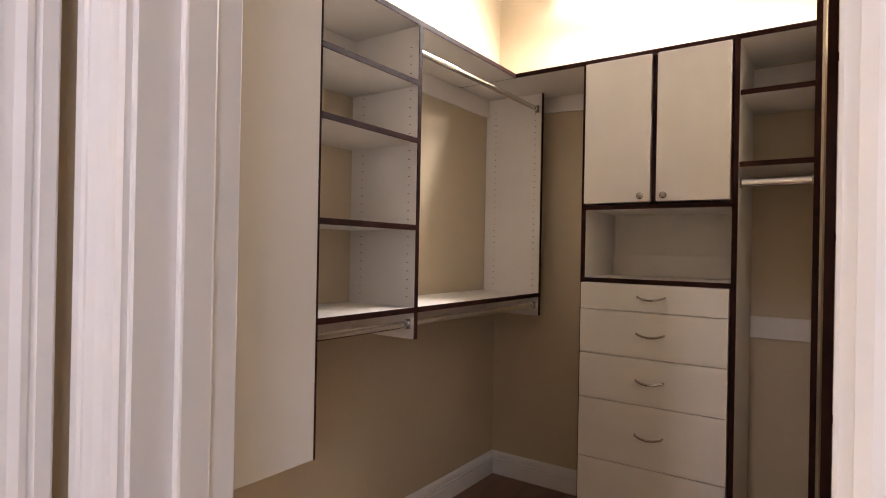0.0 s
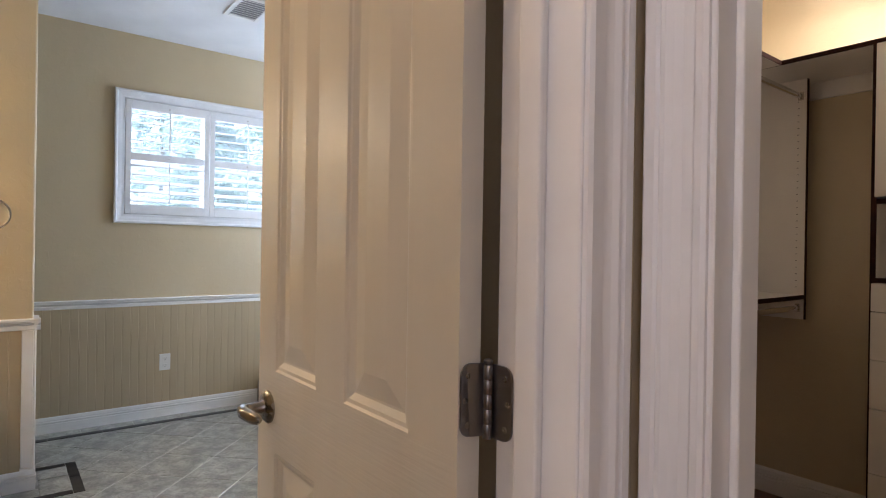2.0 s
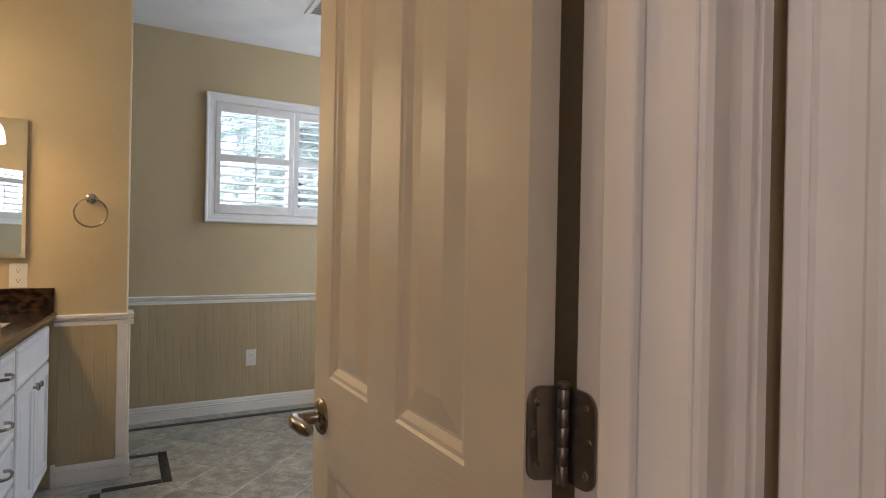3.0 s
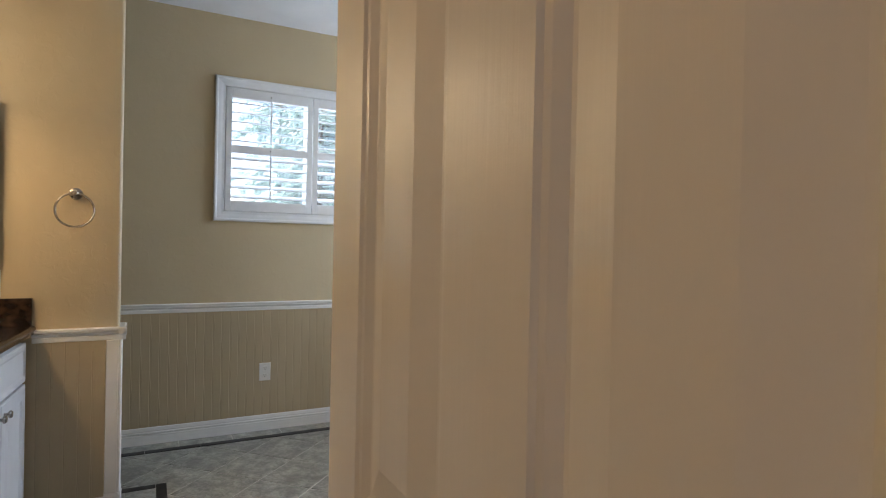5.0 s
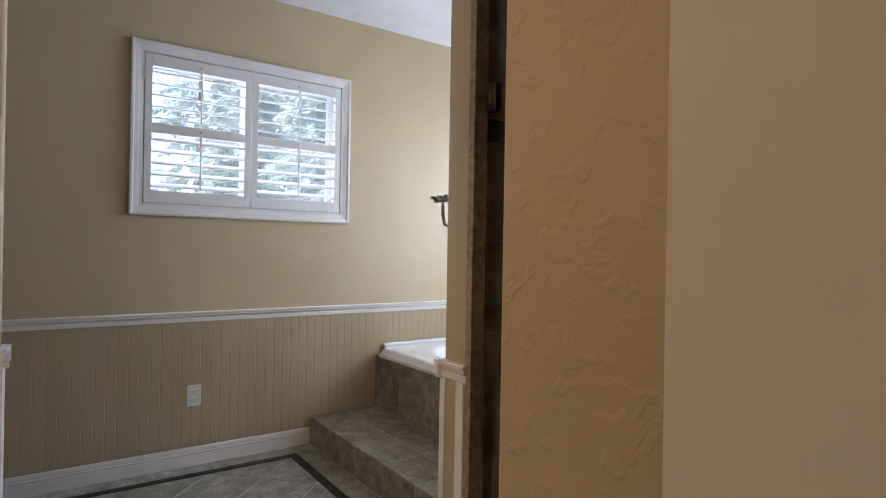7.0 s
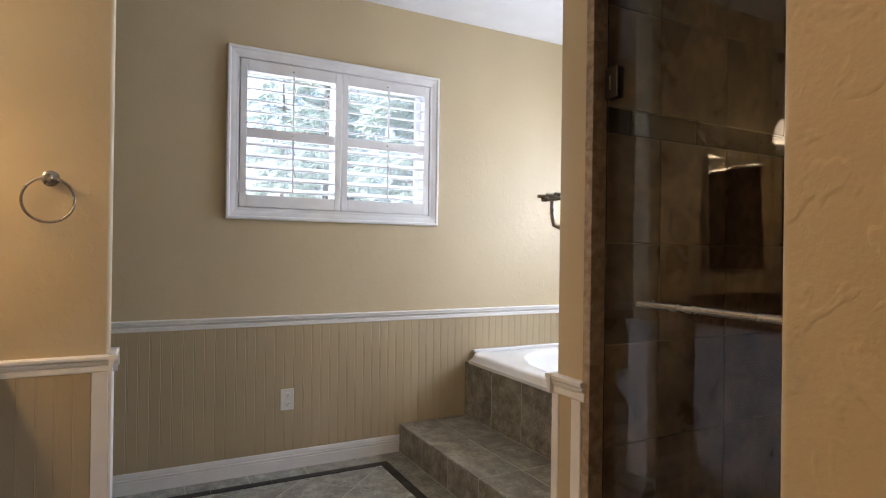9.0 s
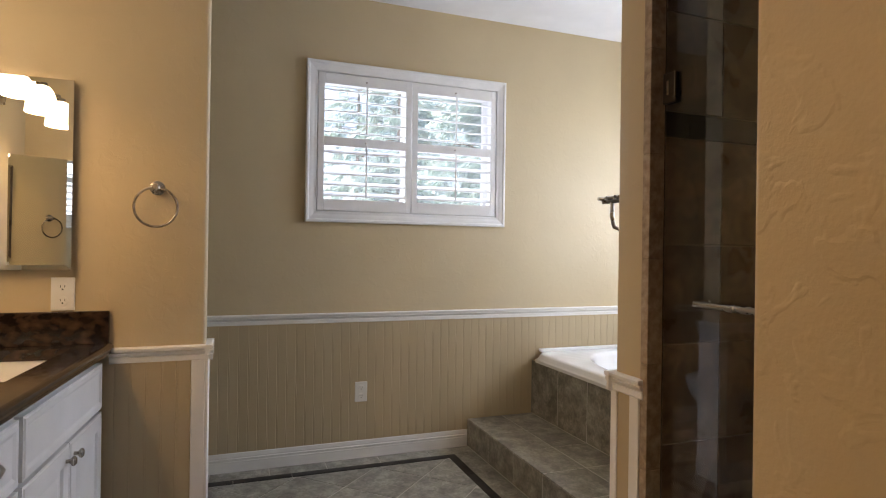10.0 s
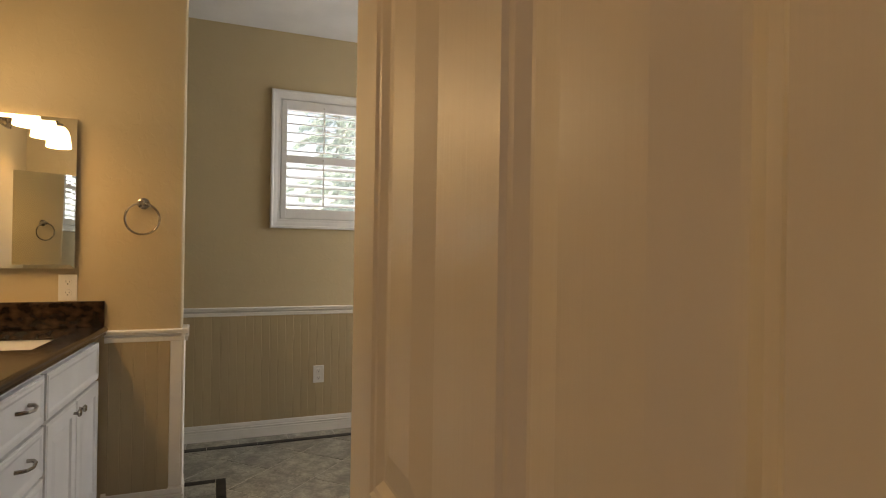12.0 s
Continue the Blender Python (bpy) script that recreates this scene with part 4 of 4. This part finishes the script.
door = thing("shower_door", (-1.64, 1.45, 0.10), "frameless clear glass shower door", "shower door")
gl = part("glass", block((-2.158, 1.445, 0.112), (-1.165, 1.454, 2.05), 0.001), M_SHGLASS, door)
gl.visible_shadow = False
for zc in (0.35, 1.711):
    bm = bmesh.new()
    slab(bm, (-2.156, 1.434, zc - 0.044), (-2.108, 1.4445, zc + 0.044), 0.003, 2)
    slab(bm, (-2.156, 1.4545, zc - 0.044), (-2.108, 1.465, zc + 0.044), 0.003, 2)
    hg = part("hinge", bm, M_BRONZE, door, "dark bronze glass hinge")
    part("hinge_screw", block((-2.138, 1.431, zc - 0.020), (-2.130, 1.4342, zc + 0.020), 0.001), M_CHROME, hg)
bm = bmesh.new()
tube(bm, [(-1.985, 1.446, 1.107), (-1.985, 1.415, 1.107)], 0.010, 12)
tube(bm, [(-1.42, 1.446, 1.107), (-1.42, 1.415, 1.107)], 0.010, 12)
part("standoff", bm, M_NICKEL, door, "", True)
bm = bmesh.new()
tube(bm, [(-2.003, 1.412, 1.107), (-2.0, 1.412, 1.107), (-1.405, 1.412, 1.107), (-1.402, 1.412, 1.107)], [0.006, 0.0095, 0.0095, 0.006], 14)
part("towel_bar", bm, M_NICKEL, door, "satin nickel towel bar", True)

# toilet behind the partition
toi = thing("toilet", (-3.71, -0.30, FZ), "white porcelain toilet with a closed lid", "toilet")
part("tank", block((-3.93, -0.855, 0.40), (-3.49, -0.665, 0.76), 0.02, 3), M_PORCELAIN, toi, "", True)
part("tank_lid", block((-3.94, -0.858, 0.7605), (-3.48, -0.655, 0.80), 0.012, 3), M_PORCELAIN, toi, "", True)


def oval_stack(levels):
    bm = bmesh.new()
    rr = []
    for ox, oy, rx, ry, z in levels:
        rr.append([bm.verts.new((ox + rx * math.cos(2 * math.pi * k / 32), oy + ry * math.sin(2 * math.pi * k / 32), z)) for k in range(32)])
    for a, b in zip(rr, rr[1:]):
        for k in range(32):
            bm.faces.new((a[k], a[(k + 1) % 32], b[(k + 1) % 32], b[k]))
    bm.faces.new(rr[0][::-1]), bm.faces.new(rr[-1])
    return bm


part("bowl", oval_stack([(-3.71, -0.53, 0.11, 0.20, FZ), (-3.71, -0.53, 0.10, 0.18, 0.12), (-3.71, -0.47, 0.13, 0.22, 0.24), (-3.71, -0.42, 0.18, 0.25, 0.36), (-3.71, -0.42, 0.185, 0.255, 0.395)]), M_PORCELAIN, toi, "", True)
part("lid", oval_stack([(-3.71, -0.42, 0.185, 0.25, 0.396), (-3.71, -0.42, 0.19, 0.255, 0.405), (-3.71, -0.42, 0.188, 0.253, 0.43), (-3.71, -0.42, 0.17, 0.235, 0.438)]), M_PORCELAIN, toi, "", True)

# ceiling vent
vent = thing("ceiling_vent", (-3.18, 1.24, H), "white ceiling register with slats", "vent")
va, vb, vc, vd = -3.36, -3.02, 1.13, 1.35
bm = bmesh.new()
for lo, hi in (((va, vc, H - 0.008), (vb, vc + 0.03, H - 0.0005)), ((va, vd - 0.03, H - 0.008), (vb, vd, H - 0.0005)), ((va, vc + 0.03, H - 0.008), (va + 0.03, vd - 0.03, H - 0.0005)), ((vb - 0.03, vc + 0.03, H - 0.008), (vb, vd - 0.03, H - 0.0005))):
    slab(bm, lo, hi, 0.002)
part("frame", bm, M_PLASTIC, vent)
# flat sheet whose grey colour stands in for the shaded duct
part("backing", block((va + 0.03, vc + 0.03, H - 0.003), (vb - 0.03, vd - 0.03, H - 0.001)), M_VENT, vent)
for k in range(9):
    xx = va + 0.045 + k * (vb - va - 0.09) / 8
    bm = bmesh.new()
    sweep(bm, [(-0.009, -0.001), (0.009, -0.006), (0.009, -0.007), (-0.009, -0.002)], (xx, vc + 0.03, H - 0.002), (xx, vd - 0.03, H - 0.002), X, Z)
    part("slat", bm, M_PLASTIC, vent)

# ---- closet ----
FX, BXL = -0.775, -1.105


def board(parent, lo, hi, edge_axis, edge_side, name="panel", edge=M_EDGE):
    """A melamine board with a dark edge band along one side."""
    p = part(name, block(lo, hi, 0.0008), M_MELAMINE, parent)
    lo2, hi2 = list(lo), list(hi)
    if edge_side > 0:
        lo2[edge_axis], hi2[edge_axis] = hi[edge_axis] + 0.0002, hi[edge_axis] + 0.004
    else:
        hi2[edge_axis], lo2[edge_axis] = lo[edge_axis] - 0.0002, lo[edge_axis] - 0.004
    part("edge_band", block([a - 0.0006 * (i != edge_axis) for i, a in enumerate(lo2)], [a + 0.0006 * (i != edge_axis) for i, a in enumerate(hi2)], 0.0012), edge, p, "dark cherry edge band")
    return p


def peg_holes(parent, spots):
    # no real holes: thin slabs on the panel with the shade painted dark
    bm = bmesh.new()
    for lo, hi in spots:
        slab(bm, lo, hi)
    tagged(part("peg_holes", bm, M_HOLE, parent), kind="stuff")


T = 0.019
left = thing("closet_shelf_unit", (-0.94, 2.2, 0.93), "almond hanging closet unit with dark cherry edges, open shelves and rods", "closet unit", "closet units")
y_end0, y_div, y_end1 = 1.20, 2.05, 3.113
for y, z0 in ((y_end0, 0.935), (y_div - T / 2, 0.935), (y_end1 - T, 0.935)):
    pnl = board(left, (BXL, y, z0), (FX, y + T, 2.094), 0, 1)
    if y > y_end0:
        holes = []
        for k in range(30):
            zz = 1.09 + k * 0.032
            for xx in (FX - 0.035, BXL + 0.06):
                holes.append(((xx - 0.004, y - 0.0006, zz - 0.0012), (xx + 0.004, y - 0.0002, zz + 0.0012)))
        peg_holes(pnl, holes)
for z in (1.871, 1.658, 1.338, 1.034):
    board(left, (BXL, y_end0 + T, z), (FX, y_div - T / 2, z + T), 0, 1, "shelf")
board(left, (BXL, y_div + T / 2, 1.034), (FX, y_end1 - T, 1.034 + T), 0, 1, "shelf")
part("back_cleat", block((BXL, y_div + T / 2, 2.00), (BXL + 0.016, y_end1 - T, 2.092)), M_MELAMINE, left)
part("back_cleat", block((BXL, y_end0 + T, 0.945), (BXL + 0.016, y_end1 - T, 1.032)), M_MELAMINE, left)
part("back_panel", block((BXL, y_end0 + T, 1.892), (BXL + 0.012, y_div - T / 2, 2.092)), M_MELAMINE, left)


def oval_rod(parent, p0, p1, size=0.014):
    bm = bmesh.new()
    d = (Vector(p1) - Vector(p0)).normalized()
    side = d.cross(Z)
    sweep(bm, [(0.0075 * math.cos(a), size * math.sin(a)) for a in [2 * math.pi * k / 16 for k in range(16)]], p0, p1, side, Z)
    part("rod", bm, M_CHROME, parent, "oval chrome hanging rod", True)
    for p, s in ((Vector(p0), 1), (Vector(p1), -1)):
        bm = bmesh.new()
        q = p + d * (0.006 * s)
        lo = [min(p[i], q[i]) - (0.0 if abs(d[i]) > 0.5 else (0.012 if i < 2 else 0.019)) for i in range(3)]
        hi = [max(p[i], q[i]) + (0.0 if abs(d[i]) > 0.5 else (0.012 if i < 2 else 0.019)) for i in range(3)]
        slab(bm, lo, hi, 0.002)
        part("rod_cup", bm, M_NICKEL, parent)


oval_rod(left, (-0.80, y_div + T / 2, 2.012), (-0.80, y_end1 - T, 2.012))
oval_rod(left, (-0.80, y_div + T / 2, 0.990), (-0.80, y_end1 - T, 0.990))
oval_rod(left, (-0.80, y_end0 + T, 0.990), (-0.80, y_div - T / 2, 0.990))

# hanging unit on the front wall, beside the doorway
front = thing("closet_front_unit", (-0.6, 0.85, 0.96), "almond hanging closet unit with a dark cherry front edge", "closet unit", "closet units")
board(front, (-0.129, 0.748, 0.958), (-0.110, 0.948, 2.094), 1, 1)
board(front, (-1.105, 0.748, 0.958), (-1.086, 0.948, 2.094), 1, 1)
for z in (0.985, 1.35, 1.71, 2.068):
    board(front, (-1.086, 0.748, z), (-0.129, 0.948, z + T), 1, 1, "shelf")

# drawer tower
TY, TX0, TX1 = 2.80, -0.432, 0.188
tower = thing("drawer_tower", (-0.12, 3.0, 0), "almond closet tower with two doors, an open niche and five drawers", "closet tower")
for x in (TX0, TX1 - T):
    board(tower, (x, TY, 0.0), (x + T, 3.222, 2.094), 1, -1)
for z in (1.455, 1.140, 0.085):
    board(tower, (TX0 + T, TY, z), (TX1 - T, 3.222, z + T), 1, -1, "shelf")
part("back_panel", block((TX0 + T, 3.200, 0.1), (TX1 - T, 3.212, 2.092)), M_MELAMINE, tower)
part("niche_cleat", block((TX0 + T, 3.18, 1.160), (TX1 - T, 3.1995, 1.26), 0.001), M_MELAMINE, tower)
part("toe_kick", block((TX0 + T, TY + 0.05, 0.0), (TX1 - T, TY + 0.066, 0.085)), M_MELAMINE, tower)
mx = (TX0 + TX1) / 2
for a, b, kx in ((TX0 + 0.015, mx - 0.014, mx - 0.048), (mx + 0.010, TX1 - 0.026, mx + 0.044)):
    d = part("door", block((a, TY - 0.019, 1.482), (b, TY - 0.001, 2.092), 0.002, 2), M_MELAMINE, tower)
    knob((kx, TY - 0.019, 1.505), d, -1)
part("door_stile", block((mx - 0.0095, TY - 0.006, 1.474), (mx + 0.0095, TY + 0.012, 2.087)), M_EDGE, tower, "dark cherry centre stile")
for z0, z1 in ((1.026, 1.138), (0.835, 1.023), (0.642, 0.832), (0.385, 0.639), (0.105, 0.382)):
    d = part("drawer", block((TX0 + 0.010, TY - 0.0235, z0), (TX1 - 0.022, TY - 0.0045, z1), 0.0018, 2), M_MELAMINE, tower)
    zc, w = (z0 + z1) / 2, 0.056
    bm = bmesh.new()
    yy = TY - 0.0235
    tube(bm, [(mx - w, yy + 0.003, zc + 0.008), (mx - w + 0.004, yy - 0.014, zc + 0.006), (mx - w * 0.5, yy - 0.022, zc - 0.001), (mx, yy - 0.025, zc - 0.004), (mx + w * 0.5, yy - 0.022, zc - 0.001), (mx + w - 0.004, yy - 0.014, zc + 0.006), (mx + w, yy + 0.003, zc + 0.008)], [0.004, 0.0042, 0.005, 0.0055, 0.005, 0.0042, 0.004], 10)
    part("pull", bm, M_NICKEL, d, "satin nickel bow pull", True)

# L-shaped top shelf
shelf_top = thing("closet_top_shelf", (-0.3, 3.0, 2.09), "long almond top shelf with a dark cherry front edge", "shelf")
board(shelf_top, (BXL, 0.952, 2.0945), (FX - 0.001, TY, 2.114), 0, 1, "board")
board(shelf_top, (BXL, TY, 2.0945), (0.429, 3.222, 2.114), 1, -1, "board")
part("cleat", block((-1.10, 3.206, 2.012), (TX0 - 0.001, 3.222, 2.094), 0.001), M_MELAMINE, shelf_top)

# right of the tower: shelves, rod, cleats
rt = thing("closet_hanging_unit", (0.5, 3.0, 0.9), "almond closet shelves with dark cherry edges over a chrome rod", "closet unit", "closet units")
for z in (1.884, 1.608):
    board(rt, (TX1 + 0.001, TY + 0.02, z), (0.43, 3.20, z + T), 1, -1, "shelf")
board(rt, (0.430, TY, 0.006), (0.449, 3.205, 2.45), 1, -1)
oval_rod(rt, (TX1 + 0.001, TY + 0.045, 1.548), (0.43, TY + 0.045, 1.548))
part("cleat", block((TX1 + 0.001, 3.206, 0.910), (0.429, 3.222, 1.003), 0.001), M_MELAMINE, rt)
part("cleat", block((TX1 + 0.001, 3.206, 1.99), (0.429, 3.222, 2.085), 0.001), M_MELAMINE, rt)

# unit along the right-hand wall
right = thing("closet_right_unit", (0.66, 2.0, 0), "almond closet unit with dark cherry edges along the side wall", "closet unit", "closet units")
board(right, (0.483, 1.90, 0.006), (0.502, 2.24, 2.45), 1, -1)
for z in (0.10, 0.50, 0.90, 1.30, 1.70, 2.10):
    board(right, (0.502, 1.90, z), (0.828, 2.24, z + T), 1, -1, "shelf")

# can bodies added out of view to go with the two fill spots
for cxx, cyy in ((0.07, -1.05), (-1.40, -0.50)):
    can = thing("added_can_light", (cxx, cyy, H), "unseen lit recessed ceiling light added as fill, with a white trim", "ceiling light", "recessed lights")
    part("trim_ring", lathe(bmesh.new(), [(0.060, -0.001), (0.085, -0.001), (0.085, -0.006), (0.078, -0.009), (0.060, -0.006), (0.060, -0.001)], Matrix.Translation((cxx, cyy, H)), 32), M_PLASTIC, can, "", True)
    part("lens", lathe(bmesh.new(), [(0.0, -0.004), (0.058, -0.004), (0.058, -0.002), (0.0, -0.002)], Matrix.Translation((cxx, cyy, H)), 32), M_CAN, can)

tube_light = thing("closet_tube_light", (-0.16, 3.10, H), "white ceiling wrap light with a lit diffuser in the closet", "ceiling light")
part("housing", block((-0.78, 3.02, 2.668), (0.46, 3.19, H - 0.0005), 0.006, 2), M_PLASTIC, tube_light)
bm = bmesh.new()
sweep(bm, [(-0.075, 0.0), (-0.072, -0.025), (-0.055, -0.042), (0, -0.048), (0.055, -0.042), (0.072, -0.025), (0.075, 0.0)], (-0.765, 3.105, 2.6675), (0.445, 3.105, 2.6675), Y, Z)
dif = part("diffuser", bm, M_TUBE, tube_light, "lit white acrylic diffuser", True)
for x0, x1 in ((-0.782, -0.766), (0.446, 0.462)):
    part("end_cap", block((x0, 3.022, 2.612), (x1, 3.188, 2.6675), 0.004, 2), M_PLASTIC, tube_light)

# ---- outside ----
tagged(part("ground", block((-400, -400, -0.45), (400, 400, -0.40)), M_GROUND), "garden ground outside the window", "ground", kind="structure")


def tree(at, height, spread, seed):
    """A cedar: drooping boughs with feathery sprays along them."""
    rng = random.Random(seed)
    x, y, z = at
    ob = thing("tree", at, "blue-green cedar tree with drooping boughs outside the window", "tree", "garden trees")
    bm = bmesh.new()
    tube(bm, [(x, y, z), (x + 0.03, y, z + height * 0.3), (x - 0.04, y + 0.05, z + height * 0.65), (x, y, z + height)], [0.11, 0.08, 0.05, 0.012], 8)
    verts, faces = [], []
    for k in range(120):
        a, h = rng.uniform(0, 2 * math.pi), rng.uniform(0.10, 0.97)
        r = spread * (1.08 - 0.85 * h) * rng.uniform(0.6, 1.05)
        root = Vector((x, y, z + height * h))
        out = Vector((math.cos(a), math.sin(a), 0))
        mid, tip = root + out * (r * 0.55) + Z * (0.06 * r), root + out * r - Z * (0.30 * r)
        tube(bm, [root, mid, tip], [0.018, 0.012, 0.004], 5)
        across = out.cross(Z)
        for j in range(int(90 + 210 * r / spread)):
            f = rng.uniform(0.18, 1.0) ** 0.8
            p = root * (1 - f) ** 2 + mid * (2 * f * (1 - f)) + tip * (f * f)
            w = 0.42 * (1.1 - f) * r * 0.8
            p = p + across * rng.gauss(0, w * 0.55) + Z * rng.gauss(-0.05, 0.06)
            d = (out * rng.uniform(0.3, 1.0) + across * rng.gauss(0, 0.6) - Z * rng.uniform(0.1, 0.9)).normalized()
            s = d.cross(Vector((rng.gauss(0, 0.5), rng.gauss(0, 0.5), 1))).normalized()
            ln, wd = rng.uniform(0.12, 0.26), rng.uniform(0.016, 0.036)
            i = len(verts)
            verts += [p, p + d * ln * 0.4 + s * wd, p + d * ln, p + d * ln * 0.4 - s * wd]
            faces.append((i, i + 1, i + 2, i + 3))
    part("trunk", bm, M_BARK, ob)
    me = bpy.data.meshes.new("crown")
    me.from_pydata(verts, [], faces)
    me.materials.append(M_LEAF)
    cr = new("crown", me)
    cr.parent = ob
    cr.matrix_parent_inverse = ob.matrix_world.inverted()


for at, height, spread, seed in (((-10.5, 4.9, -0.4), 8.6, 2.3, 3), ((-13.0, 7.0, -0.4), 9.4, 2.6, 5), ((-9.8, 7.6, -0.4), 8.4, 2.2, 8),
                                 ((-15.6, 4.4, -0.4), 8.8, 2.4, 11), ((-19.0, 6.4, -0.4), 10.0, 3.0, 14), ((-13.5, 10.4, -0.4), 9.4, 2.6, 17),
                                 ((-22.0, 4.6, -0.4), 10.5, 2.8, 21), ((-11.6, 6.0, -0.4), 9.2, 2.4, 33)):
    tree(at, height, spread, seed)

# ---- floor pieces ----


def clipped(poly, x0, x1, y0, y1):
    for axis, val, keep in ((0, x0, 1), (0, x1, -1), (1, y0, 1), (1, y1, -1)):
        out = []
        for a, b in zip(poly, poly[1:] + poly[:1]):
            ia, ib = (a[axis] - val) * keep >= 0, (b[axis] - val) * keep >= 0
            if ia:
                out.append(a)
            if ia != ib:
                f = (val - a[axis]) / (b[axis] - a[axis])
                out.append((a[0] + (b[0] - a[0]) * f, a[1] + (b[1] - a[1]) * f))
        poly = out
        if len(poly) < 3:
            return []
    return poly


def flat_tile(poly, z0, z1, mat, name="tile", parent=None):
    bm = bmesh.new()
    c = Vector((sum(p[0] for p in poly) / len(poly), sum(p[1] for p in poly) / len(poly)))
    z0, z1 = z0 + FZ, z1 + FZ
    bot = [bm.verts.new((p[0], p[1], z0)) for p in poly]
    mid = [bm.verts.new((p[0], p[1], z1 - 0.0012)) for p in poly]
    tip = [bm.verts.new((c.x + (p[0] - c.x) * 0.99, c.y + (p[1] - c.y) * 0.99, z1)) for p in poly]
    n = len(poly)
    for a, b in ((bot, mid), (mid, tip)):
        for i in range(n):
            bm.faces.new((a[i], a[(i + 1) % n], b[(i + 1) % n], b[i]))
    bm.faces.new(tip)
    part(name, bm, mat, parent or floor_bath)


D = 0.425
for i in range(-12, 14):
    for j in range(-12, 14):
        cxx, cyy = -3.7375 + (i + j) * D / 2, 0.615 + (i - j) * D / 2
        h = D / 2 - 0.0036
        whole = [(cxx + h, cyy), (cxx, cyy + h), (cxx - h, cyy), (cxx, cyy - h)]
        # beside the tub, before the shower, behind the door, and the bay by the entry
        for x0, x1, y0, y1 in ((-3.950, -2.32, -0.20, 1.486), (-2.32, -1.16, -0.20, 1.396), (-1.16, -0.17, -0.20, 0.64), (-1.575, -0.17, -0.855, -0.20)):
            poly = clipped(whole, x0, x1, y0, y1)
            if poly and abs(sum(a[0] * b[1] - b[0] * a[1] for a, b in zip(poly, poly[1:] + poly[:1]))) > 0.002:
                flat_tile(poly, -0.006, 0.0, M_TILE)
for k in range(14):
    y0 = -0.74 + k * 0.305
    for xa, xb in ((-4.115, -4.003),):
        if y0 < 1.62:
            flat_tile([(xa, y0 + 0.002), (xb, y0 + 0.002), (xb, min(y0 + 0.303, 1.664)), (xa, min(y0 + 0.303, 1.664))], -0.006, 0.0, M_TILE)
for k in range(6):
    x0, x1 = -4.001 + k * 0.305, min(-4.001 + k * 0.305 + 0.303, -2.315)
    if x1 - x0 > 0.03:
        flat_tile([(x0 + 0.002, 1.538), (x1, 1.538), (x1, 1.664), (x0 + 0.002, 1.664)], -0.006, 0.0, M_TILE)


def strip(x0, x1, y0, y1):
    long_x = (x1 - x0) > (y1 - y0)
    n = max(1, round(max(x1 - x0, y1 - y0) / 0.305))
    for k in range(n):
        a, b = k / n, (k + 1) / n
        if long_x:
            q = (x0 + (x1 - x0) * a + 0.001, x0 + (x1 - x0) * b - 0.001, y0, y1)
        else:
            q = (x0, x1, y0 + (y1 - y0) * a + 0.001, y0 + (y1 - y0) * b - 0.001)
        part("border_tile", block((q[0], q[2], FZ - 0.006), (q[1], q[3], FZ + 0.002), 0.0005), M_BLACK, floor_bath)


strip(-4.000, -3.952, -0.60, 1.485)
strip(-4.000, -2.45, 1.487, 1.535)
strip(-3.466, -3.418, -0.60, 0.345)
strip(-3.466, -2.990, 0.347, 0.395)
strip(-3.038, -2.990, 0.08, 0.345)
strip(-2.988, -0.30, 0.03, 0.078)
# straight tiles inside the border round the partition
flat_tile([(-3.416, 0.214), (-3.27, 0.214), (-3.27, 0.344), (-3.416, 0.344)], -0.004, 0.0018, M_TILE)
flat_tile([(-3.266, 0.214), (-3.040, 0.214), (-3.040, 0.344), (-3.266, 0.344)], -0.004, 0.0018, M_TILE)
flat_tile([(-3.148, -0.10), (-3.040, -0.10), (-3.040, 0.210), (-3.148, 0.210)], -0.004, 0.0018, M_TILE)
flat_tile([(-3.416, -0.10), (-3.30, -0.10), (-3.30, 0.210), (-3.416, 0.210)], -0.004, 0.0018, M_TILE)
# wood planks
for k in range(21):
    x0 = -1.105 + k * 0.0925
    for y0, y1 in ((0.75, 1.6 + 0.3 * (k % 3)), (1.6 + 0.3 * (k % 3), 3.222)):
        part("plank", block((x0 + 0.0006, y0 + 0.0006, 0.0), (min(x0 + 0.0919, 0.828), y1 - 0.0006, 0.006), 0.0008), M_WOOD, floor_wood2)
